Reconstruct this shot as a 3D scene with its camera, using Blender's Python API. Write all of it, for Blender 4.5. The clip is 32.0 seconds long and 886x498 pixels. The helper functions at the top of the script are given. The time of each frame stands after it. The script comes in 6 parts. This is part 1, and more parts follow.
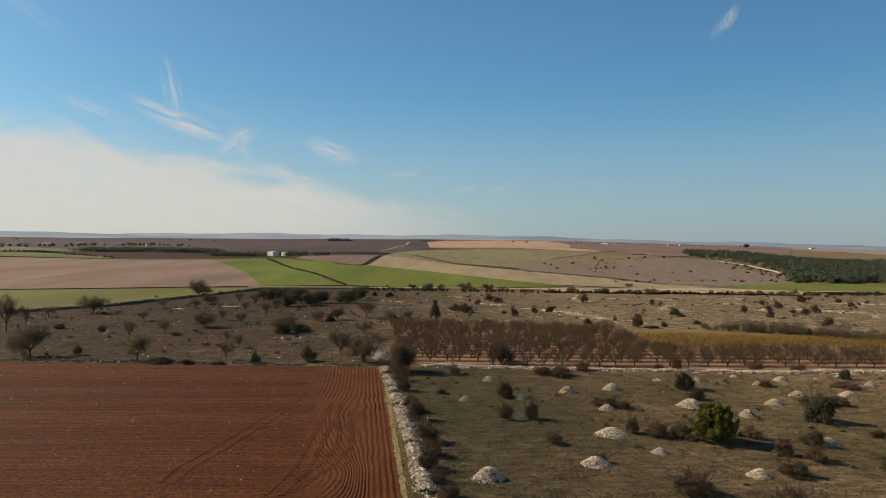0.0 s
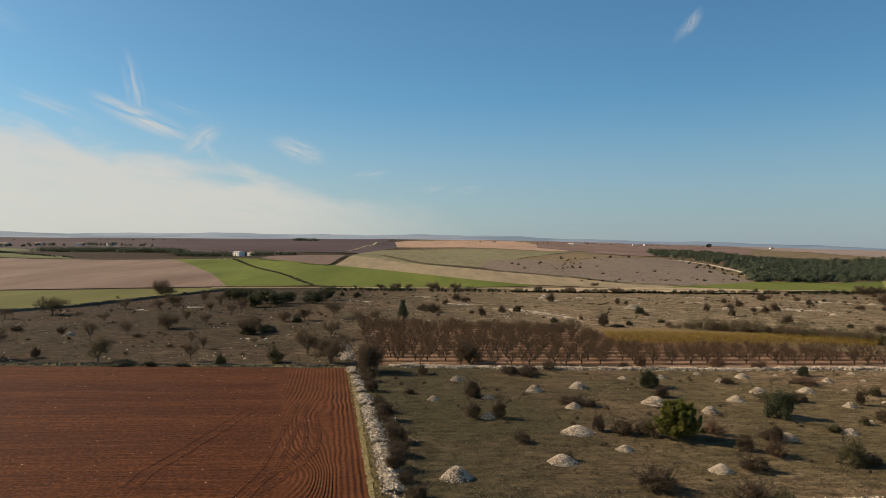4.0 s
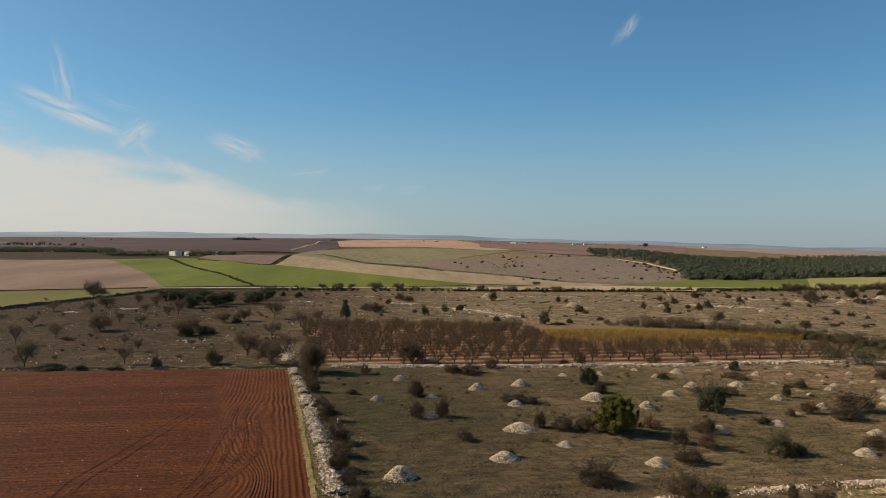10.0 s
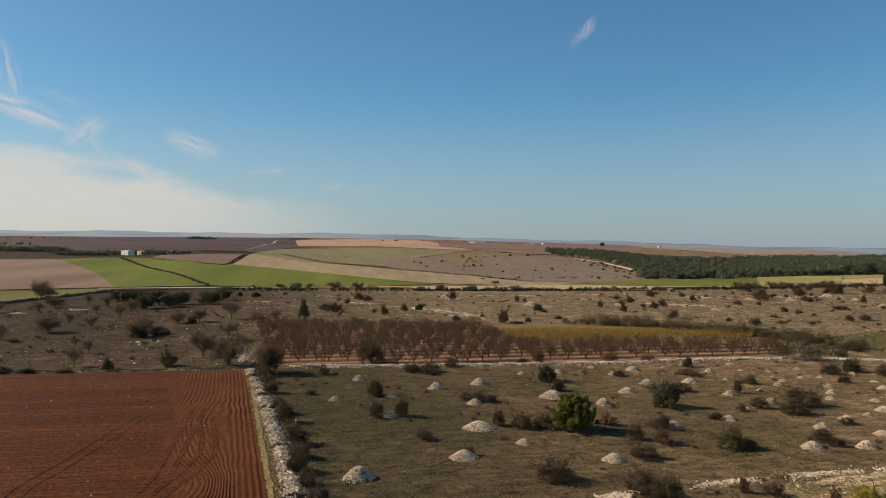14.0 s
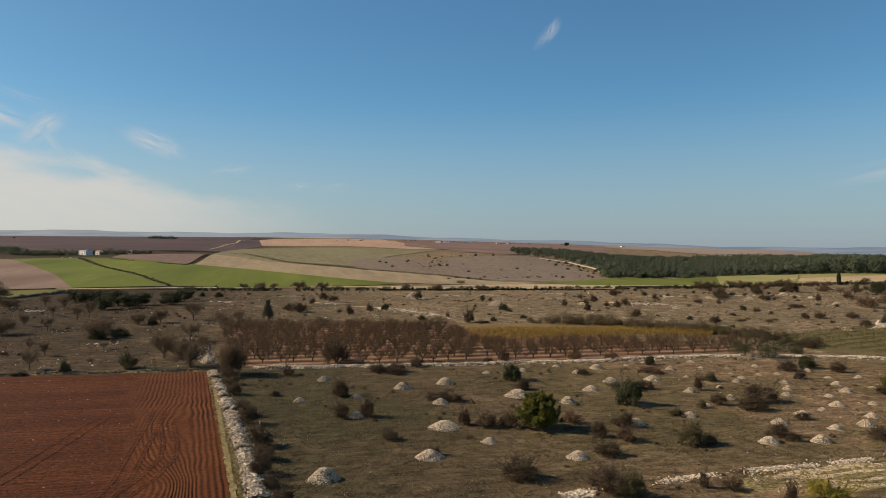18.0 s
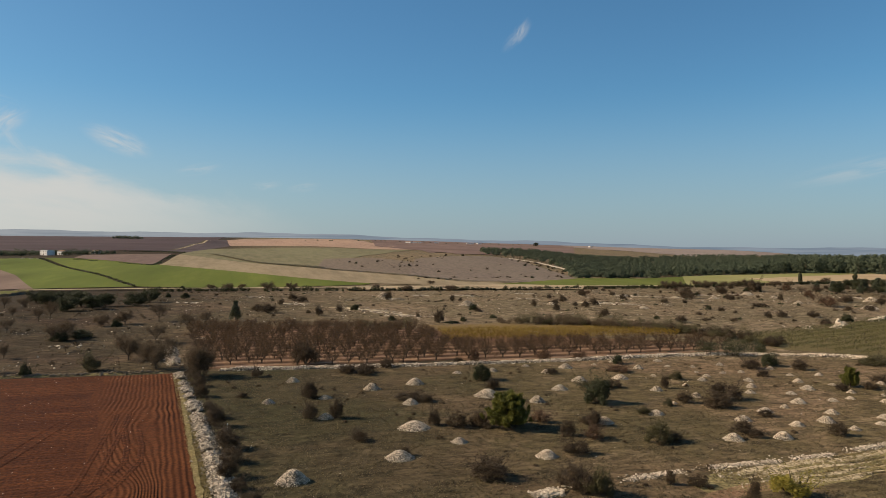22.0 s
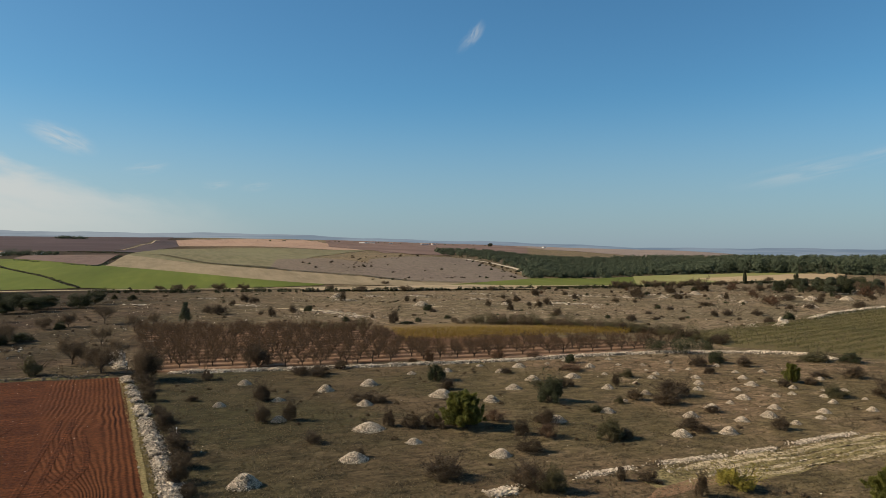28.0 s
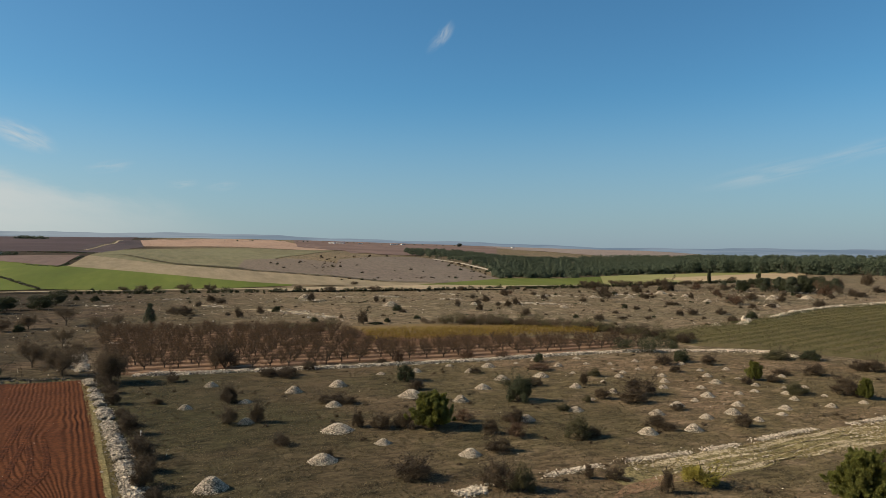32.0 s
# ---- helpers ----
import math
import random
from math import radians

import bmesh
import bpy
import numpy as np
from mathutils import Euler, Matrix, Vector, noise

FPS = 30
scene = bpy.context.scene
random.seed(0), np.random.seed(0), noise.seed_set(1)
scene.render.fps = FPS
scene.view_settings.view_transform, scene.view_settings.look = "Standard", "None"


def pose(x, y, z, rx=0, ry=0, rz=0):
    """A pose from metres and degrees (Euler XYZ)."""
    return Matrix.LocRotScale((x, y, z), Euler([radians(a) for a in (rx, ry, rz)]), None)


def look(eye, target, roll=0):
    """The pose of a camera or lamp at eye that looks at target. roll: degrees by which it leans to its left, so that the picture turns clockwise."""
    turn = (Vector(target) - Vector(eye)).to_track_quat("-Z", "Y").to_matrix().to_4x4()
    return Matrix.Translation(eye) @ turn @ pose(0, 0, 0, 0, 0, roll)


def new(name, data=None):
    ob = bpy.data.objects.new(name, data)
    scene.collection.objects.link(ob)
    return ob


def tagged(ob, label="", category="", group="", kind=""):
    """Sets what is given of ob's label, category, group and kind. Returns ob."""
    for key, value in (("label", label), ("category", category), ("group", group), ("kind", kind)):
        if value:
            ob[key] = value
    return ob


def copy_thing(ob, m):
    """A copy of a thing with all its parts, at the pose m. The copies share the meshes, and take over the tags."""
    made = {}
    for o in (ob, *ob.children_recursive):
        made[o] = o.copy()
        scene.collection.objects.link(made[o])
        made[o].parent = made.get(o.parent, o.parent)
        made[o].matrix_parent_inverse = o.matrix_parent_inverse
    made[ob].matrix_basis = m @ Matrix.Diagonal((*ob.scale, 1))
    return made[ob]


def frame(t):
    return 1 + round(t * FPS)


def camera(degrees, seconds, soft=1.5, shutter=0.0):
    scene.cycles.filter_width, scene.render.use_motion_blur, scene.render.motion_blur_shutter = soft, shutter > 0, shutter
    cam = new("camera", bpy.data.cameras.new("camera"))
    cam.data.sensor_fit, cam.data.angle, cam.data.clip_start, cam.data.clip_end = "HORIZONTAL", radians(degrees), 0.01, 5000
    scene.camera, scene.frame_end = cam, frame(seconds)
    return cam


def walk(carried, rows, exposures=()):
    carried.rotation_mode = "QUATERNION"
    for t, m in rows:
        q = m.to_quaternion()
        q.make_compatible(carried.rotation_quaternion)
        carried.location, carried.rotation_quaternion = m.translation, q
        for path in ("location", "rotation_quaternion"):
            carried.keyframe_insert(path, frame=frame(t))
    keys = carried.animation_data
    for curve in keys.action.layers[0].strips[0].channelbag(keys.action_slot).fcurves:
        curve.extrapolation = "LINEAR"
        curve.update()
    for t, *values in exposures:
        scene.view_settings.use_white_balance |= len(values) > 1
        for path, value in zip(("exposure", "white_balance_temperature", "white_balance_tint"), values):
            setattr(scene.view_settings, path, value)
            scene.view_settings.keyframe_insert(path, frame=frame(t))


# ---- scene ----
cam = camera(64.57, 32.0, soft=0.8)
EYE = 22.0
TURNS = [
    (0, 0.004, 0.096, -0.041), (1, -0.658, 0.097, -0.042), (2, -1.322, 0.091, -0.030),
    (3, -1.976, 0.087, -0.023), (4, -2.629, 0.086, -0.015), (5, -3.280, 0.083, -0.008),
    (6, -3.950, 0.081, -0.004), (7, -4.690, 0.075, -0.002), (8, -5.522, 0.065, 0.013),
    (9, -6.408, 0.044, 0.035), (10, -7.278, 0.026, 0.045), (11, -8.123, 0.015, 0.041),
    (12, -8.954, 0.002, 0.039), (13, -9.776, -0.012, 0.027), (14, -10.587, -0.025, 0.021),
    (15, -11.341, -0.034, 0.027), (16, -12.061, -0.043, 0.029), (17, -12.757, -0.051, 0.031),
    (18, -13.386, -0.052, 0.025), (19, -14.002, -0.048, 0.016), (20, -14.610, -0.043, 0.007),
    (21, -15.218, -0.036, -0.001), (22, -15.834, -0.031, -0.003), (23, -16.461, -0.028, -0.005),
    (24, -17.078, -0.029, -0.011), (25, -17.689, -0.029, -0.010), (26, -18.304, -0.019, -0.006),
    (27, -18.917, -0.005, -0.012), (28, -19.540, 0.006, -0.005), (29, -20.171, 0.017, 0.002),
    (30, -20.802, 0.025, -0.002), (31, -21.423, 0.025, -0.001), (32, -22.040, 0.023, -0.013),
]
walk(cam, [(t, pose(0, 0, EYE, 90 + pitch, lean, yaw)) for t, yaw, pitch, lean in TURNS], exposures=[(0, 0.51, 6950, 14), (10, 0.51, 6950, 15), (17, 0.5, 6900, 16), (21, 0.5, 6800, 15), (25, 0.49, 6650, 13), (32, 0.48, 6430, 10)])

# ---- world, sun ----
SUN_SIDE, SUN_UP = -68.0, 31.0


def node(tree, kind, **values):
    n = tree.nodes.new(kind)
    for key, value in values.items():
        setattr(n, key, value)
    return n


def link(tree, a, b):
    tree.links.new(a, b)


def maths(tree, op, a, b=None, c=None):
    n = node(tree, "ShaderNodeMath", operation=op)
    for k, v in enumerate((a, b, c)):
        if v is None:
            continue
        if isinstance(v, (int, float)):
            n.inputs[k].default_value = v
        else:
            link(tree, v, n.inputs[k])
    return n.outputs[0]


def step(tree, value, lo, hi, a=0.0, b=1.0):
    n = node(tree, "ShaderNodeMapRange", interpolation_type="SMOOTHSTEP")
    link(tree, value, n.inputs["Value"])
    for key, v in (("From Min", lo), ("From Max", hi), ("To Min", a), ("To Max", b)):
        if isinstance(v, (int, float)):
            n.inputs[key].default_value = v
        else:
            link(tree, v, n.inputs[key])
    return n.outputs["Result"]


def blend(tree, factor, a, b, mode="MIX"):
    n = node(tree, "ShaderNodeMix", data_type="RGBA", blend_type=mode)
    for key, v in ((0, factor), (6, a), (7, b)):
        if isinstance(v, (int, float)):
            n.inputs[key].default_value = v
        elif isinstance(v, tuple):
            n.inputs[key].default_value = (*v, 1)
        else:
            link(tree, v, n.inputs[key])
    return n.outputs[2]


def noise_of(tree, vector, scale, detail=4.0, rough=0.55, warp=0.0):
    n = node(tree, "ShaderNodeTexNoise")
    n.inputs["Scale"].default_value, n.inputs["Detail"].default_value = scale, detail
    n.inputs["Roughness"].default_value, n.inputs["Distortion"].default_value = rough, warp
    link(tree, vector, n.inputs["Vector"])
    return n.outputs["Fac"]


world = bpy.data.worlds.new("sky")
scene.world = world
world.use_nodes = True
wt = world.node_tree
wt.nodes.clear()
sky = node(wt, "ShaderNodeTexSky", sky_type="NISHITA", sun_disc=False)
sky.sun_elevation, sky.sun_rotation = radians(SUN_UP), radians(SUN_SIDE)
sky.altitude, sky.air_density, sky.dust_density, sky.ozone_density = 400, 1.0, 1.0, 2.0
coords = node(wt, "ShaderNodeTexCoord").outputs["Generated"]
split = node(wt, "ShaderNodeSeparateXYZ")
link(wt, coords, split.inputs[0])
side = maths(wt, "MULTIPLY", maths(wt, "ARCTAN2", split.outputs[0], split.outputs[1]), 57.296)
up = maths(wt, "MULTIPLY", maths(wt, "ARCSINE", split.outputs[2]), 57.296)
flat = node(wt, "ShaderNodeCombineXYZ")
link(wt, side, flat.inputs[0])
link(wt, up, flat.inputs[1])


def cloud_space(turn, sx, sy, at=(0, 0)):
    """Degrees of the sky, moved to a cloud, turned and stretched along its streaks."""
    move = node(wt, "ShaderNodeVectorMath", operation="SUBTRACT")
    link(wt, flat.outputs[0], move.inputs[0])
    move.inputs[1].default_value = (*at, 0)
    spin = node(wt, "ShaderNodeVectorRotate", rotation_type="Z_AXIS")
    link(wt, move.outputs[0], spin.inputs["Vector"])
    spin.inputs["Angle"].default_value = radians(-turn)
    size = node(wt, "ShaderNodeVectorMath", operation="MULTIPLY")
    link(wt, spin.outputs[0], size.inputs[0])
    size.inputs[1].default_value = (1 / sx, 1 / sy, 1)
    return size.outputs[0]


bank_noise = noise_of(wt, cloud_space(-10, 6, 2.4), 1.0, 5, 0.55, 0.4)
edge = maths(wt, "ADD", maths(wt, "MULTIPLY", side, -0.18), maths(wt, "MULTIPLY_ADD", bank_noise, 5.0, 0.7))
bank = step(wt, maths(wt, "SUBTRACT", edge, up), -1.1, 1.3)
bank = maths(wt, "MULTIPLY", bank, step(wt, side, 8, -14))
bank = maths(wt, "MULTIPLY", bank, step(wt, up, -1.0, 4.0, 0.6, 1.0))
bank = maths(wt, "MULTIPLY", bank, step(wt, noise_of(wt, cloud_space(-10, 5, 1.2), 1.0, 6, 0.6), 0.2, 0.6, 0.75, 1.0))
total = maths(wt, "MULTIPLY", bank, 0.8)
WISPS = [
    (-20.6, 9.8, -21, 3.3, 0.75, 0.72), (-21.2, 12.0, 104, 2.2, 0.6, 0.42), (-26.4, 10.2, -18, 2.8, 0.45, 0.3), (-9.1, 8.0, -20, 2.0, 0.75, 0.56), (-9.6, 8.6, -14, 1.5, 0.3, 0.3),
    (-16.4, 8.6, 38, 1.6, 0.8, 0.5), (-15.8, 7.6, -50, 1.8, 0.5, 0.25), (22.2, 17.1, 55, 0.9, 0.45, 0.4), (21.7, 16.6, 44, 1.1, 0.42, 0.2), (-3.4, 6.1, 10, 1.4, 0.4, 0.22), (-17.6, 10.6, -16, 2.2, 0.35, 0.16),
    (47.0, 5.6, 10, 4.2, 0.7, 0.24), (53.0, 6.9, 12, 4.0, 0.6, 0.18), (-31.5, 17.0, -30, 3.4, 0.7, 0.16), (1.7, 5.0, 5, 1.0, 0.35, 0.2), (4.6, 4.9, 8, 1.1, 0.35, 0.16),
]
for wa, we, turn, long, wide, strength in WISPS:
    local = cloud_space(turn, long, wide, (wa, we))
    far = node(wt, "ShaderNodeVectorMath", operation="LENGTH")
    link(wt, local, far.inputs[0])
    comb = node(wt, "ShaderNodeVectorMath", operation="MULTIPLY_ADD")
    link(wt, local, comb.inputs[0])
    comb.inputs[1].default_value, comb.inputs[2].default_value = (0.8, 1.3, 1), (wa, we, 0)
    fibres = step(wt, noise_of(wt, comb.outputs[0], 1.0, 4, 0.55, 0.7), 0.28, 0.74)
    body = maths(wt, "MULTIPLY", step(wt, far.outputs["Value"], 1.5, 0.0), fibres)
    total = maths(wt, "MAXIMUM", total, maths(wt, "MULTIPLY", body, strength * 1.3))
tinted = blend(wt, 1.0, sky.outputs[0], blend(wt, step(wt, side, -28, 22), (0.515, 0.9, 1.03), (0.56, 1.05, 1.22)), "MULTIPLY")
# milky air near the horizon, cream towards the sun and grey-blue away from it
haze_colour = blend(wt, step(wt, side, -40, 25), (5.6, 5.95, 6.1), (3.55, 4.2, 5.0))
tinted = blend(wt, step(wt, up, 13.0, -1.0, 0.0, 0.72), tinted, haze_colour)
clouded = blend(wt, total, tinted, (6.8, 6.85, 6.45))
back = node(wt, "ShaderNodeBackground")
back.inputs["Strength"].default_value = 0.066
link(wt, clouded, back.inputs["Color"])
link(wt, back.outputs[0], node(wt, "ShaderNodeOutputWorld").inputs[0])

lamp = bpy.data.lights.new("sun", "SUN")
lamp.energy, lamp.angle, lamp.color = 5.0, radians(0.6), (1.0, 0.85, 0.65)
sun = new("sun", lamp)
to_sun = Vector((math.sin(radians(SUN_SIDE)) * math.cos(radians(SUN_UP)), math.cos(radians(SUN_SIDE)) * math.cos(radians(SUN_UP)), math.sin(radians(SUN_UP))))
sun.matrix_world = look(to_sun * 100, (0, 0, 0))


# ---- materials ----
def material(name, colours, scales=(0.15, 2.5), rough=0.9, fine=0.6, speckle=0.0, bump=0.0, bump_scale=6.0, stretch=(1, 1, 1), island=0.0, own=0.0, turn=0.0, sheen=0.0, contrast=(0.35, 0.65)):
    """A matt natural surface: two or three colours mixed by noise of a large and a small scale, in metres of the world."""
    m = bpy.data.materials.new(name)
    m.use_nodes = True
    t = m.node_tree
    t.nodes.clear()
    where = node(t, "ShaderNodeNewGeometry").outputs["Position"]
    spin = node(t, "ShaderNodeMapping")
    link(t, where, spin.inputs[0])
    spin.inputs["Scale"].default_value, spin.inputs["Rotation"].default_value = stretch, (0, 0, radians(turn))
    where = spin.outputs[0]
    big = step(t, noise_of(t, where, scales[0], 5, 0.6, 0.3), *contrast)
    small = step(t, noise_of(t, where, scales[1], 5, 0.65), 0.3, 0.7)
    colour = blend(t, big, colours[0], colours[1])
    colour = blend(t, maths(t, "MULTIPLY", small, fine), colour, colours[-1])
    if speckle:
        grain = node(t, "ShaderNodeHueSaturation")
        link(t, colour, grain.inputs["Color"])
        raw = node(t, "ShaderNodeNewGeometry").outputs["Position"]
        link(t, step(t, noise_of(t, raw, 2.6, 4, 0.75), 0.3, 0.7, 1 - speckle, 1 + speckle), grain.inputs["Value"])
        colour = grain.outputs[0]
    if island or own:
        pick = node(t, "ShaderNodeObjectInfo").outputs["Random"] if own else node(t, "ShaderNodeNewGeometry").outputs["Random Per Island"]
        hsv = node(t, "ShaderNodeHueSaturation")
        link(t, colour, hsv.inputs["Color"])
        link(t, step(t, pick, 0, 1, 1 - (island or own), 1 + (island or own)), hsv.inputs["Value"])
        colour = hsv.outputs[0]
    shader = node(t, "ShaderNodeBsdfPrincipled")
    shader.inputs["Roughness"].default_value = rough
    shader.inputs["Specular IOR Level"].default_value = 0.06
    link(t, colour, shader.inputs["Base Color"])
    if bump:
        b = node(t, "ShaderNodeBump")
        b.inputs["Strength"].default_value, b.inputs["Distance"].default_value = min(bump, 1), max(bump, 0.05)
        link(t, noise_of(t, where, bump_scale, 5, 0.7), b.inputs["Height"])
        link(t, b.outputs[0], shader.inputs["Normal"])
    link(t, shader.outputs[0], node(t, "ShaderNodeOutputMaterial").inputs[0])
    return m


def leaf_material(name, dark, light, translucent=0.25, spread=0.45):
    m = bpy.data.materials.new(name)
    m.use_nodes = True
    t = m.node_tree
    t.nodes.clear()
    geo = node(t, "ShaderNodeNewGeometry")
    info = node(t, "ShaderNodeObjectInfo")
    mix = maths(t, "MULTIPLY_ADD", info.outputs["Random"], 0.35, maths(t, "MULTIPLY", geo.outputs["Random Per Island"], 0.65))
    colour = blend(t, mix, dark, light)
    hsv = node(t, "ShaderNodeHueSaturation")
    link(t, colour, hsv.inputs["Color"])
    link(t, step(t, noise_of(t, geo.outputs["Position"], 1.3, 2), 0.3, 0.7, 1 - spread / 2, 1 + spread / 2), hsv.inputs["Value"])
    shader = node(t, "ShaderNodeBsdfPrincipled")
    shader.inputs["Roughness"].default_value = 0.65
    shader.inputs["Specular IOR Level"].default_value = 0.25
    link(t, hsv.outputs[0], shader.inputs["Base Color"])
    thin = node(t, "ShaderNodeBsdfTranslucent")
    link(t, hsv.outputs[0], thin.inputs["Color"])
    both = node(t, "ShaderNodeMixShader")
    both.inputs[0].default_value = translucent
    link(t, shader.outputs[0], both.inputs[1])
    link(t, thin.outputs[0], both.inputs[2])
    link(t, both.outputs[0], node(t, "ShaderNodeOutputMaterial").inputs[0])
    return m


def turf(name, brown, olive, straw, dark, east, across, speckle=0.6, green_at=(0.42, 0.62)):
    """Dry grazed turf: broad patches, clumps of a few metres, and tufts of a hand's width in light and dark.
    east: the tones that take over towards the east, browner, and painted lighter for sunlit grass."""
    m = bpy.data.materials.new(name)
    m.use_nodes = True
    t = m.node_tree
    t.nodes.clear()
    where = node(t, "ShaderNodeNewGeometry").outputs["Position"]
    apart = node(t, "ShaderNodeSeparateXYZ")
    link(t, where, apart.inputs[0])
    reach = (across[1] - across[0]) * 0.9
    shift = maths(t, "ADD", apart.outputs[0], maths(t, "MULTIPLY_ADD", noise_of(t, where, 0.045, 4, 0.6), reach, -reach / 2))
    # part of the eastern lightness is painted sunlight on the grass's lit sides
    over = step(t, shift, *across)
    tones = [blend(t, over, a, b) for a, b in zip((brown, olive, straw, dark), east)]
    colour = blend(t, step(t, noise_of(t, where, 0.03, 4, 0.6, 0.5), *green_at), tones[0], tones[1])
    colour = blend(t, maths(t, "MULTIPLY", step(t, noise_of(t, where, 0.19, 6, 0.68, 0.6), 0.5, 0.7), 0.75), colour, tones[2])
    colour = blend(t, maths(t, "MULTIPLY", step(t, noise_of(t, where, 0.33, 5, 0.7, 0.4), 0.5, 0.64), 0.8), colour, tones[3])
    tuft = noise_of(t, where, 1.9, 3, 0.7)
    swath = node(t, "ShaderNodeMapping")
    link(t, where, swath.inputs[0])
    swath.inputs["Scale"].default_value, swath.inputs["Rotation"].default_value = (0.3, 1, 1), (0, 0, radians(-12))
    wisp = noise_of(t, swath.outputs[0], 0.95, 5, 0.7, 0.3)
    hsv = node(t, "ShaderNodeHueSaturation")
    link(t, colour, hsv.inputs["Color"])
    light = maths(t, "ADD", step(t, tuft, 0.3, 0.7, -speckle * 0.55, speckle * 0.55), step(t, wisp, 0.32, 0.68, 1 - speckle * 0.95, 1 + speckle * 0.85))
    link(t, light, hsv.inputs["Value"])
    shader = node(t, "ShaderNodeBsdfPrincipled")
    shader.inputs["Roughness"].default_value = 0.95
    shader.inputs["Specular IOR Level"].default_value = 0.05
    link(t, hsv.outputs[0], shader.inputs["Base Color"])
    b = node(t, "ShaderNodeBump")
    b.inputs["Strength"].default_value, b.inputs["Distance"].default_value = 0.8, 0.12
    link(t, tuft, b.inputs["Height"])
    link(t, b.outputs[0], shader.inputs["Normal"])
    link(t, shader.outputs[0], node(t, "ShaderNodeOutputMaterial").inputs[0])
    return m


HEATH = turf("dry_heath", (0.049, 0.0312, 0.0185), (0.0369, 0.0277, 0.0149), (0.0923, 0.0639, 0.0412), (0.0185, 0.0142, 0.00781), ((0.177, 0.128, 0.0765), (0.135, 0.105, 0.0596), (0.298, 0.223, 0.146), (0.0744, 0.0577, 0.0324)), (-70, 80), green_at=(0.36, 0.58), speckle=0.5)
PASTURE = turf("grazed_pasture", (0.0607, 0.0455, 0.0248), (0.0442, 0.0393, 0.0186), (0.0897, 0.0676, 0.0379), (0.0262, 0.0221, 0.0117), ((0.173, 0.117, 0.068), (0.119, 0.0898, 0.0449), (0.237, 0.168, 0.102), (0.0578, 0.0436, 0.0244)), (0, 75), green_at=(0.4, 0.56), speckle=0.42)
RED_SOIL = material("red_soil", [(0.062, 0.0196, 0.0066), (0.092, 0.0306, 0.0099), (0.038, 0.0118, 0.0044)], (0.17, 2.2), bump=0.3, bump_scale=5, stretch=(0.05, 1, 1), fine=0.8, speckle=0.6, contrast=(0.38, 0.62))
HEADLAND = material("red_headland", [(0.07, 0.0226, 0.0076), (0.096, 0.0328, 0.011), (0.05, 0.016, 0.0058)], (0.12, 2.5), bump=0.08, bump_scale=8, speckle=0.35)
STONE = material("limestone", [(0.466, 0.389, 0.293), (0.348, 0.288, 0.212), (0.559, 0.479, 0.369)], (0.6, 5.0), bump=0.08, bump_scale=14, island=0.45)
WALL_STONE = material("wall_limestone", [(0.359, 0.302, 0.229), (0.236, 0.198, 0.148), (0.457, 0.392, 0.306)], (0.6, 5.0), bump=0.08, bump_scale=14, island=0.5)
GREY_STONE = material("weathered_stone", [(0.115, 0.0963, 0.0732), (0.077, 0.0647, 0.0493), (0.193, 0.162, 0.123)], (0.5, 4.0), bump=0.08, bump_scale=14, island=0.35)
RUBBLE = material("rubble_fill", [(0.154, 0.123, 0.087), (0.0847, 0.0678, 0.0447), (0.231, 0.193, 0.142)], (0.8, 5.0), bump=0.25, bump_scale=8)
ORCHARD_SOIL = material("orchard_soil", [(0.123, 0.0678, 0.037), (0.16, 0.092, 0.0524), (0.0864, 0.0493, 0.0271)], (0.08, 2.0), bump=0.15, bump_scale=6, speckle=0.3)
LANE = material("trodden_lane", [(0.262, 0.164, 0.101), (0.196, 0.118, 0.0654), (0.301, 0.203, 0.131)], (0.2, 2.0), bump=0.1, bump_scale=7)
TRACK = material("pale_track", [(0.394, 0.31, 0.187), (0.249, 0.196, 0.103), (0.517, 0.424, 0.29)], (0.3, 2.2), bump=0.15, bump_scale=7, speckle=0.4)
VERGE = material("dry_verge", [(0.195, 0.156, 0.0663), (0.124, 0.106, 0.0452), (0.289, 0.23, 0.116)], (0.3, 2.4), bump=0.2, bump_scale=7, speckle=0.5)
BARK = material("grey_bark", [(0.0693, 0.0539, 0.04), (0.0462, 0.0362, 0.0277), (0.1, 0.077, 0.0577)], (1.5, 9.0), bump=0.05, bump_scale=18)
PLASTER = material("white_plaster", [(0.663, 0.654, 0.62), (0.612, 0.595, 0.561), (0.68, 0.671, 0.646)], (0.2, 2.0), rough=0.8)
ROOF = material("tiled_roof", [(0.254, 0.154, 0.108), (0.2, 0.131, 0.1), (0.293, 0.193, 0.139)], (0.3, 3.0))
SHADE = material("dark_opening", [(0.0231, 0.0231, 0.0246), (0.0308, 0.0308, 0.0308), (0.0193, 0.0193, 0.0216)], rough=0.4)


def crop(name, a, b, c, stretch=(1.5, 0.22, 1), turn=0.0, scales=(0.011, 0.09)):
    """Farmed land seen from far: broad soft patches, drill lines of a few metres and mottles between them."""
    a, b, c = [tuple(v * k for v in q) for q, k in ((a, 0.74), (b, 1.18), (c, 1.06))]
    return material(name, [a, b, c], scales, bump=0.2, bump_scale=1.5, stretch=stretch, turn=turn, fine=0.75, contrast=(0.3, 0.7), speckle=0.12)


